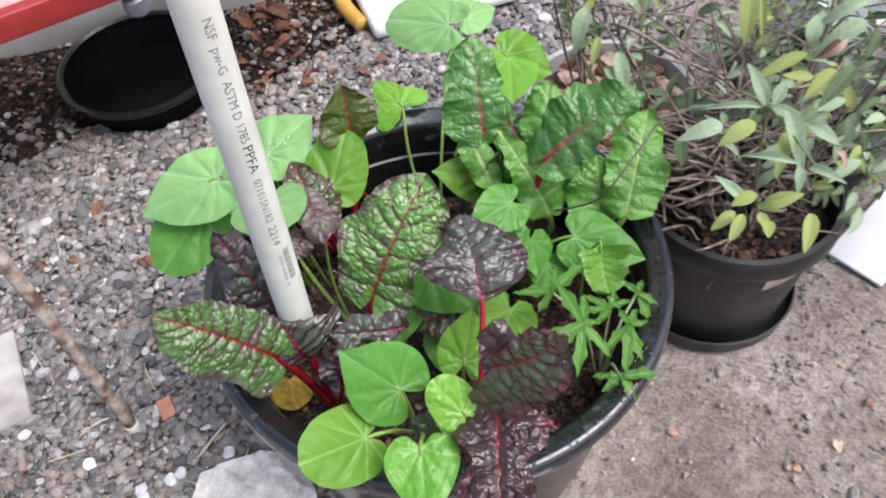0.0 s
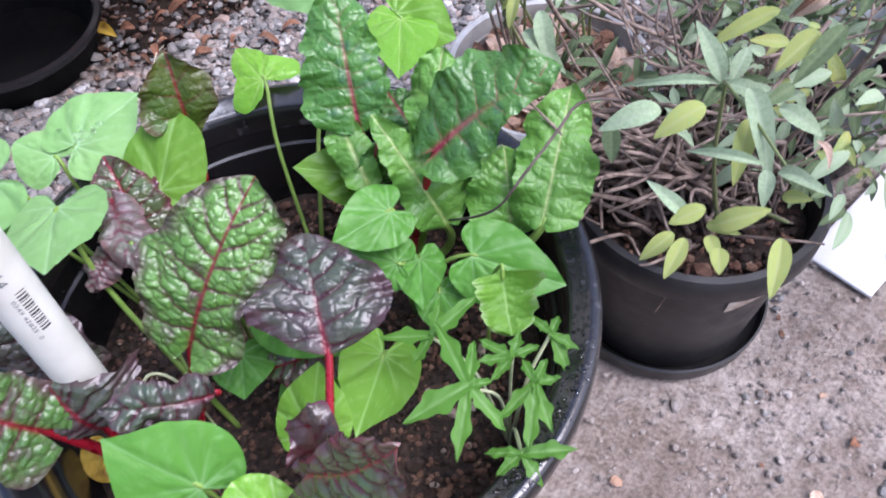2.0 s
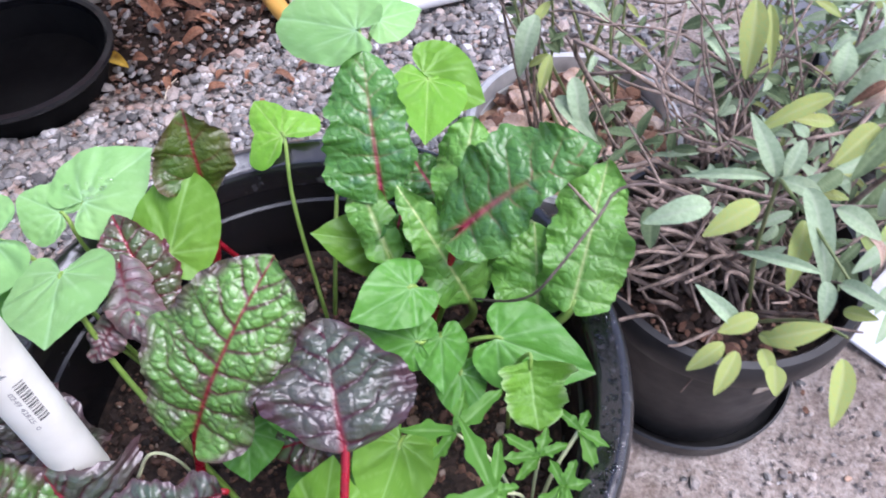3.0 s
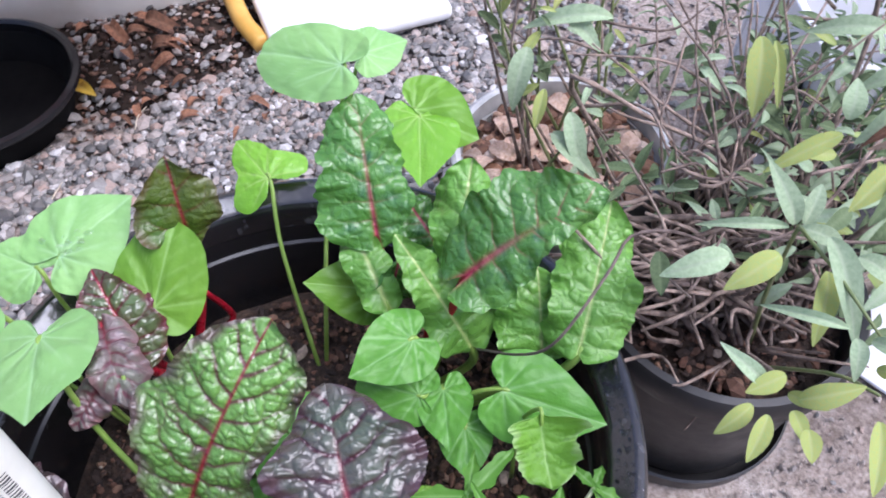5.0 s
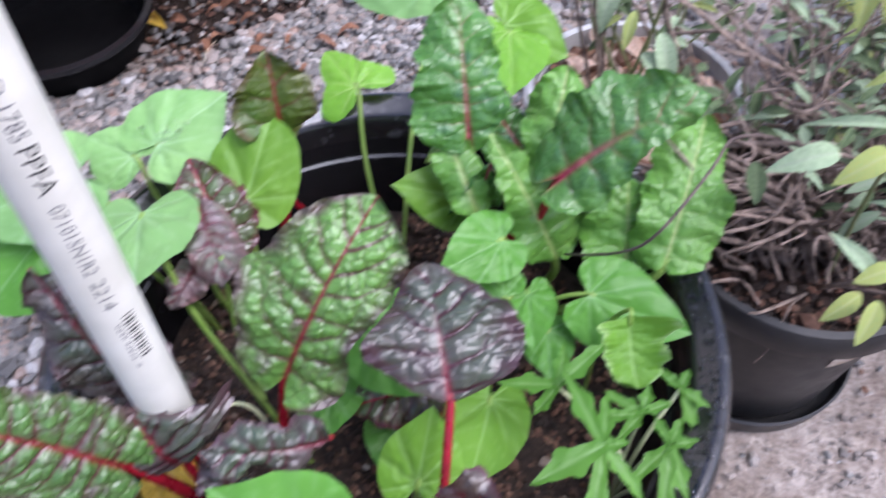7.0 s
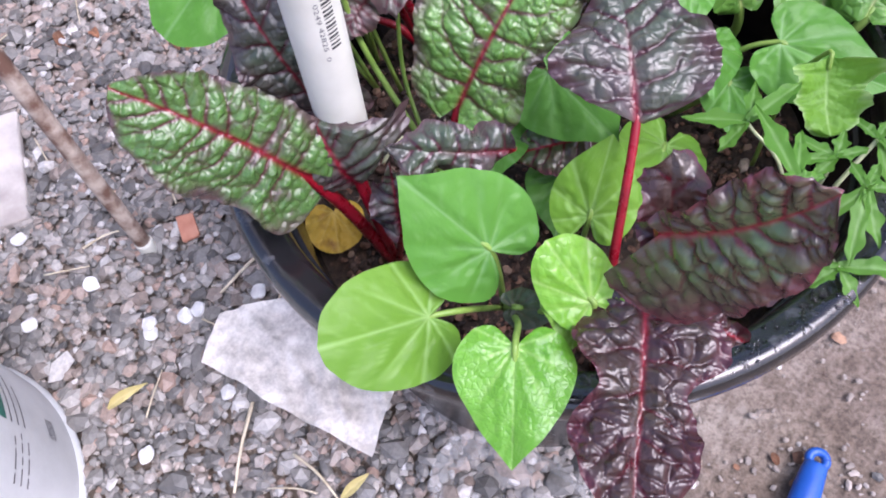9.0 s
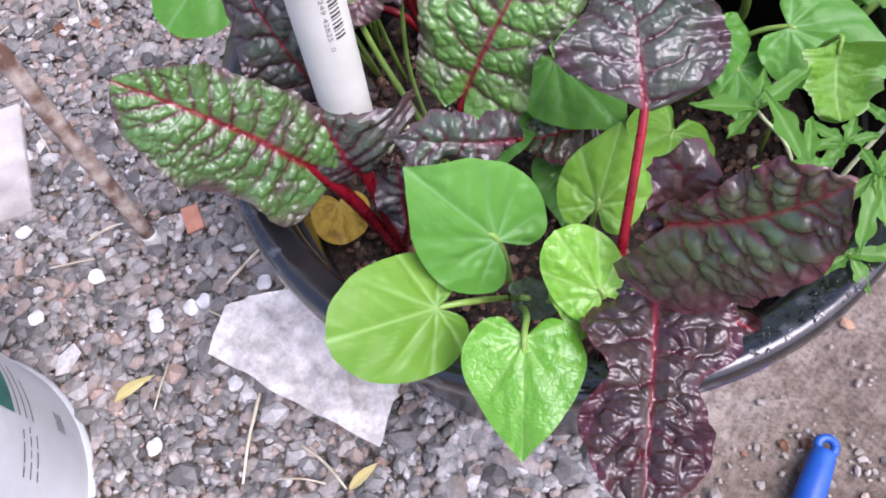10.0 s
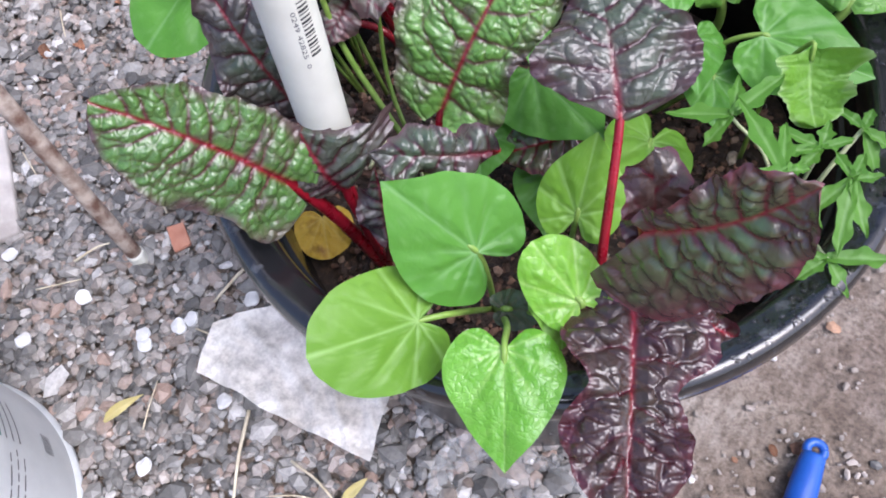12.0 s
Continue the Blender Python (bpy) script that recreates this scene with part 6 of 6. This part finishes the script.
put("blade", rounded_box("blade", 0.05, 0.12, 0.004, M_STEEL, 0.0015), tool, pose(-0.055, -0.135, 0.012, 0, 0, -22))

# ---- white sheet lying by the sage pot, grey board ----
put("white_sheet", rounded_box("white_sheet", 0.22, 0.09, 0.006, M_WHITE, 0.002), None, pose(0.715, 0.842, 0.006, 0, 0, 41), "flat white plastic sheet on the ground", "sheet")
put("grey_board", rounded_box("grey_board", 0.16, 0.1, 0.012, M_CARD, 0.003), None, pose(-0.623, 0.655, 0.012, 0, 0, 115), "weathered pale board lying on gravel", "board")


# ---- earth at the foot of the shed, coloured dark to carry the shade ----
ev, ef = [], []
for i in range(60):
    for j in range(24):
        x = -1.25 + 1.3 * i / 59
        y0 = 1.25 + 0.05 * noise.noise(Vector((x * 6, 0, 0))) + 0.14 * max(0, x + 0.25)
        if x < -0.45:
            y0 = min(y0, 1.04 + 0.7 * max(0.0, x + 0.75) + 0.03 * noise.noise(Vector((x * 12, 4, 0))))
        y = y0 + (1.68 - y0) * j / 23
        lift = min(1.0, j / 3) * min(1.0, (59 - i) / 4)
        ev.append((x, y, -0.012 + 0.011 * lift + 0.006 * noise.noise(Vector((x * 30, y * 30, 0)))))
ef = [(i * 24 + j, (i + 1) * 24 + j, (i + 1) * 24 + j + 1, i * 24 + j + 1) for i in range(59) for j in range(23)]
put("shaded_earth_strip", mesh_of("shaded_earth_strip", ev, ef, M_EARTHSHADE), None, None, "dark earth sheet along the foot of the shed wall, its colour carrying the shade", "earth", "", "stuff")

# ---- gravel ----
def stones(n, region, size, seed, dens=None, lift=0.0):
    """Angular stones: vertices and faces of many squashed, jittered lumps."""
    rs = np.random.RandomState(seed)
    phi = (1 + 5 ** 0.5) / 2
    ico = np.array([(-1, phi, 0), (1, phi, 0), (-1, -phi, 0), (1, -phi, 0), (0, -1, phi), (0, 1, phi), (0, -1, -phi), (0, 1, -phi), (phi, 0, -1), (phi, 0, 1), (-phi, 0, -1), (-phi, 0, 1)]) / 1.902
    tri = np.array([(0, 11, 5), (0, 5, 1), (0, 1, 7), (0, 7, 10), (0, 10, 11), (1, 5, 9), (5, 11, 4), (11, 10, 2), (10, 7, 6), (7, 1, 8), (3, 9, 4), (3, 4, 2), (3, 2, 6), (3, 6, 8), (3, 8, 9), (4, 9, 5), (2, 4, 11), (6, 2, 10), (8, 6, 7), (9, 8, 1)])
    out = []
    while len(out) < n:
        x, y = rs.uniform(region[0], region[1]), rs.uniform(region[2], region[3])
        if dens and rs.rand() > dens(x, y):
            continue
        s = size * rs.lognormal(0, 0.35)
        sc = np.array([s * rs.uniform(0.8, 1.35), s * rs.uniform(0.65, 1.0), s * rs.uniform(0.4, 0.75)])
        v = ico * (1 + rs.uniform(-0.22, 0.22, (12, 1))) * sc
        a, b = rs.uniform(0, 6.28), rs.normal(0, 0.3)
        ca, sa, cb, sb = math.cos(a), math.sin(a), math.cos(b), math.sin(b)
        rot = np.array([[ca, -sa * cb, sa * sb], [sa, ca * cb, -ca * sb], [0, sb, cb]])
        v = v @ rot.T
        v += (x, y, sc[2] * 0.55 + lift * rs.rand())
        out.append(v)
    return out, tri


def gravel_density(x, y):
    edge = 0.05 + 0.1 * noise.noise(Vector((x * 3, y * 3, 0)))
    d = 1.0 if x < edge else 0.0
    if y > 0.86:
        lim = 0.30 + 0.12 * noise.noise(Vector((y * 4, 2, 0)))
        d = 1.0 if x < lim else 0.25
    elif x >= edge:
        d = 0.02 if x < edge + 0.1 else 0.0
    # Thin gravel near the wall lets the shade-dark earth sheet show.
    if y > 1.21 + 0.9 * max(0.0, x + 0.345) + 0.06 * noise.noise(Vector((x * 7, y * 7, 5))) and x < 0.1:
        d *= 0.1
    if x < -0.45 and y > 1.06 + 0.7 * max(0.0, x + 0.75) + 0.05 * noise.noise(Vector((x * 9, y * 9, 8))):
        d *= 0.15
    if (x - B1.x) ** 2 + (y - B1.y) ** 2 < 0.125 ** 2 or (x + 0.55) ** 2 + (y - 0.267) ** 2 < 0.165 ** 2:
        d = 0
    if (x - POT.x) ** 2 + (y - POT.y) ** 2 < 0.175 ** 2 or (x - P3.x) ** 2 + (y - P3.y) ** 2 < 0.09 ** 2:
        d = 0
    return d


def joined(name, lumps, tri, mat, label, cat, parent=None):
    nv = np.concatenate(lumps)
    nf = np.concatenate([tri + 12 * i for i in range(len(lumps))])
    me = bpy.data.meshes.new(name)
    me.from_pydata(nv.tolist(), [], nf.tolist())
    me.materials.append(mat)
    return put(name, me, parent, None, label, cat, "", "stuff")


lumps, tri = stones(42000, (-1.02, 0.5, 0.15, 1.75), 0.0054, 3, gravel_density, 0.007)
joined("gravel", lumps, tri, M_STONE, "loose angular grey and brown gravel", "gravel")
lumps, tri = stones(1700, (0.1, 1.3, 0.15, 1.7), 0.0052, 15, lambda x, y: (0.25 + 0.75 * min(1, max(0, (x - 0.35) * 2))) if (x - P2.x) ** 2 + (y - P2.y) ** 2 > 0.016 else 0, 0.0)
lumps = [v - (0, 0, 0.003) for v in lumps]
joined("loose_stones", lumps, tri, M_STONE, "loose stones bedded in the dirt", "stones")
lumps, tri = stones(8000, (0.0, 1.3, 0.15, 1.7), 0.0024, 4, lambda x, y: 0.5 + 0.5 * noise.noise(Vector((x * 5, y * 5, 1))) if (x - P2.x) ** 2 + (y - P2.y) ** 2 > 0.016 else 0, 0.0)
joined("grit", lumps, tri, M_GRIT, "scattered small stones pressed into the dirt", "grit")

lumps, tri = stones(260, (0.12, 1.2, 0.15, 1.3), 0.0046, 24, lambda x, y: 1.0 if (x - P2.x) ** 2 + (y - P2.y) ** 2 > 0.016 else 0, 0.0)
lumps = [v * (1, 1, 0.5) for v in lumps]
joined("brown_bits", lumps, tri, M_MULCH, "brown bark and leaf bits trodden into the dirt", "bark bits")

# ---- bark chips on the potting soil ----
lumps, tri = stones(4600, (POT.x - 0.2, POT.x + 0.2, POT.y - 0.2, POT.y + 0.2), 0.0027, 11, lambda x, y: 1.0 if (x - POT.x) ** 2 + (y - POT.y) ** 2 < 0.19 ** 2 else 0.0, 0.004)
lumps = [v + (0, 0, SOIL - 0.002) for v in lumps]
joined("bark_chips", lumps, tri, M_CHIP, "brown bark chips on the potting soil", "bark chips")
lumps, tri = stones(700, (P2.x - 0.11, P2.x + 0.11, P2.y - 0.11, P2.y + 0.11), 0.0038, 12, lambda x, y: 1.0 if (x - P2.x) ** 2 + (y - P2.y) ** 2 < 0.105 ** 2 else 0.0, 0.004)
lumps = [v + (0, 0, 0.194) for v in lumps]
joined("leaf_litter", lumps, tri, M_CHIP, "brown litter on the soil of the sage pot", "leaf litter")
# Crumbs and litter over the strip, dense to deepen its coloured shade.
lumps, tri = stones(3600, (-1.0, 0.0, 1.05, 1.62), 0.0042, 23, lambda x, y: 1.0 if y > (1.08 if x < -0.5 else 1.2) + 0.9 * max(0.0, x + 0.345) + 0.07 * noise.noise(Vector((x * 7, y * 7, 5))) and (x - B1.x) ** 2 + (y - B1.y) ** 2 > 0.018 else 0.05, 0.004)
joined("leaf_litter", lumps, tri, M_CHIP, "dark earth crumbs and rotted litter by the shed wall", "leaf litter")

# ---- small litter on the gravel ----
lit = random.Random(21)
for i in range(46):
    c = Vector((lit.uniform(-0.55, 0.0), lit.uniform(1.22, 1.5), 0.018)) if i < 36 else Vector((lit.uniform(-0.75, -0.3), lit.uniform(0.75, 1.25), 0.012))
    a = lit.uniform(0, 6.28)
    if (c.x - B1.x) ** 2 + (c.y - B1.y) ** 2 < 0.185 ** 2:
        continue
    m, L = frame_on(c, c + Vector((math.cos(a), math.sin(a), lit.uniform(-0.1, 0.25))) * lit.uniform(0.018, 0.042), (lit.uniform(-0.4, 0.4), lit.uniform(-0.4, 0.4), 1))
    put("dry_leaf", SAGES[7], None, m @ Matrix.Diagonal((L, L * 1.1, L, 1)), "curled brown dry leaf on the gravel", "dry leaf", "dry leaves")


# larger curled leaves by the shed
for b, e in [((-0.308, 1.492, 0.012), (-0.249, 1.464, 0.024)), ((-0.331, 1.458, 0.012), (-0.296, 1.470, 0.024)), ((-0.286, 1.423, 0.012), (-0.235, 1.429, 0.024)), ((-0.312, 1.394, 0.012), (-0.336, 1.434, 0.024)), ((-0.364, 1.484, 0.012), (-0.335, 1.437, 0.024)), ((-0.247, 1.395, 0.012), (-0.279, 1.369, 0.024)), ((-0.218, 1.249, 0.012), (-0.187, 1.264, 0.024)), ((-0.412, 1.226, 0.012), (-0.390, 1.246, 0.024))]:
    m, L = frame_on(b, e, (lit.uniform(-0.4, 0.4), -0.4, 1))
    put("dry_leaf", SAGES[7], None, m @ Matrix.Diagonal((L, L * 1.1, L * 1.6, 1)), "large curled reddish brown dry leaf on gravel", "dry leaf", "dry leaves")
m, L = frame_on((-0.399, 1.339, 0.013), (-0.350, 1.302, 0.02), (0.1, -0.3, 1))
put("fallen_leaf", oval_leaf_mesh(L, 0.022, M_YELLOWED, 8, 0.12, 0.4), None, m, "yellow and green fallen leaf beside the tub", "fallen leaf")

# leaf fragments on the dirt by the tool
for i in range(22):
    c = Vector((lit.uniform(0.12, 0.85), lit.uniform(0.2, 0.6), 0.003))
    if (c.x - POT.x) ** 2 + (c.y - POT.y) ** 2 < 0.2 ** 2 or (c.x - P2.x) ** 2 + (c.y - P2.y) ** 2 < 0.14 ** 2:
        continue
    a = lit.uniform(0, 6.28)
    m, L = frame_on(c, c + Vector((math.cos(a), math.sin(a), lit.uniform(-0.05, 0.1))) * lit.uniform(0.01, 0.026), (lit.uniform(-0.3, 0.3), lit.uniform(-0.3, 0.3), 1))
    put("dry_leaf", SAGES[(7, 8, 7, 4)[i % 4]], None, m @ Matrix.Diagonal((L, L * 1.6, L, 1)), "brown leaf fragment on the packed dirt" if i % 4 < 3 else "green leaf fragment on the packed dirt", "dry leaf", "leaf fragments")


def disc_mesh(r, h, mat, seed):
    prof = [(0.0, 0.0), (r * 0.8, 0.0), (r, h * 0.4), (r * 0.92, h * 0.8), (r * 0.6, h), (0.0, h * 1.05)]
    me = lathe_mesh("pebble", prof, mat, 16)
    for v in me.vertices:
        v.co *= 1 + 0.32 * noise.noise(v.co * 150 + Vector((seed, 0, 0)))
    return me


DISCS = [disc_mesh(0.0085, 0.005, M_SHELL, s) for s in range(4)]


def pebble(x, y, k):
    put("white_pebble", DISCS[k % 4], None, pose(x, y, 0.012, lit.uniform(-18, 18), lit.uniform(-18, 18), lit.uniform(0, 360)), "glossy white round pebble among the gravel", "pebble", "white pebbles")


pebble(-0.261, 0.535, 0)
pebble(-0.323, 0.511, 1)
pebble(-0.335, 0.502, 2)
pebble(-0.365, 0.48, 3)
pebble(-0.337, 0.358, 0)
pebble(-0.447, 0.53, 1)
pebble(-0.269, 0.426, 2)
pebble(-0.5, 0.478, 3)
pebble(-0.548, 0.579, 0)
pebble(-0.371, 0.492, 1)
put("terracotta_shard", rounded_box("terracotta_shard", 0.022, 0.03, 0.007, plain_mat("terracotta", (0.4, 0.16, 0.1), (0.5, 0.24, 0.16), 0.8, 60.0), 0.003, 2, 0.006), None, pose(-0.358, 0.606, 0.014, 8, 6, 30), "chip of red terracotta on gravel", "shard")


def straw(x0, y0, x1, y1, r=0.0016):
    mx, my = (x0 + x1) / 2 + lit.uniform(-0.004, 0.004), (y0 + y1) / 2 + lit.uniform(-0.004, 0.004)
    put("straw", tube_mesh("straw", [(x0, y0, 0.014), (mx, my, 0.017), (x1, y1, 0.013)], r, r * 0.7, M_STRAW, 8, 6, 0.2), None, None, "pale dry straw stalk on the gravel", "straw", "straws")


straw(-0.272, 0.578, -0.303, 0.531, 0.0022)
straw(-0.243, 0.418, -0.242, 0.331, 0.002)
straw(-0.193, 0.372, -0.143, 0.335)
straw(-0.237, 0.539, -0.249, 0.506)
straw(-0.47, 0.572, -0.432, 0.598)
for i in range(26):
    x, y, a = lit.uniform(-0.75, 0.0), lit.uniform(0.3, 1.4), lit.uniform(0, 6.28)
    if (x - POT.x) ** 2 + (y - POT.y) ** 2 > 0.2 ** 2:
        straw(x, y, x + 0.05 * math.cos(a), y + 0.05 * math.sin(a), 0.001)
m, L = frame_on((-0.388, 0.398, 0.014), (-0.351, 0.427, 0.02), (0.1, 0, 1))
put("fallen_leaf", oval_leaf_mesh(L, 0.011, M_STRAWLEAF, 3, 0.1, 0.5, 16, 8, 1.4), None, m, "small pale yellow twisted leaf on gravel", "fallen leaf")
m, L = frame_on((-0.14, 0.335, 0.014), (-0.117, 0.36, 0.018), (0.1, 0, 1))
put("fallen_leaf", oval_leaf_mesh(L, 0.01, M_STRAWLEAF, 5, 0.1, 0.5, 16, 8, 0.8), None, m, "small yellowish fallen leaf on gravel", "fallen leaf")
lumps, tri = stones(700, (P3.x - 0.115, P3.x + 0.115, P3.y - 0.115, P3.y + 0.115), 0.0062, 14, lambda x, y: 1.0 if (x - P3.x) ** 2 + (y - P3.y) ** 2 < 0.108 ** 2 else 0.0, 0.006)
lumps = [v + (0, 0, 0.148) for v in lumps]
joined("bark_chips", lumps, tri, M_MULCH, "reddish bark chips in the white pot", "bark chips")

# ---- rain drops on the wet rim and leaves ----
def drops(n, seed, place):
    r = random.Random(seed)
    verts, faces = [], []
    for k in range(n):
        p, s = place(r)
        o = len(verts)
        sx, sy = s * r.uniform(0.8, 1.5), s * r.uniform(0.7, 1.1)
        a0 = r.uniform(0, 3.1)
        verts.append((p[0], p[1], p[2] + s * 0.55))
        for h, q in ((0.42, 0.6), (0.0, 1.0)):
            for i in range(8):
                a = 2 * math.pi * i / 8
                x, y = sx * q * math.cos(a), sy * q * math.sin(a)
                verts.append((p[0] + x * math.cos(a0) - y * math.sin(a0), p[1] + x * math.sin(a0) + y * math.cos(a0), p[2] + s * h))
        faces += [(o, o + 1 + i, o + 1 + (i + 1) % 8) for i in range(8)]
        faces += [(o + 1 + i, o + 9 + i, o + 9 + (i + 1) % 8, o + 1 + (i + 1) % 8) for i in range(8)]
    return mesh_of("water_drops", verts, faces, M_DROP)


def on_rim(r):
    a = radians(r.uniform(-95, 25))
    q = r.uniform(0.221, 0.239)
    z = 0.3245 + max(0.0, min(1.0, (q - 0.2215) / 0.011)) * 0.0057
    return (POT.x + q * math.cos(a), POT.y + q * math.sin(a), z), r.uniform(0.0006, 0.0024)


def on_leaf(r):
    return (-0.128 + r.gauss(0, 0.011), 0.722 + r.gauss(0, 0.011), 0.3905), r.uniform(0.0012, 0.0042)


put("water_drops", drops(16, 9, on_leaf), None, None, "clear rain drops on a sweet potato leaf", "water drops", "", "stuff")
put("water_drops", drops(420, 5, on_rim), None, None, "clear rain drops on the planter's black rim", "water drops", "", "stuff")
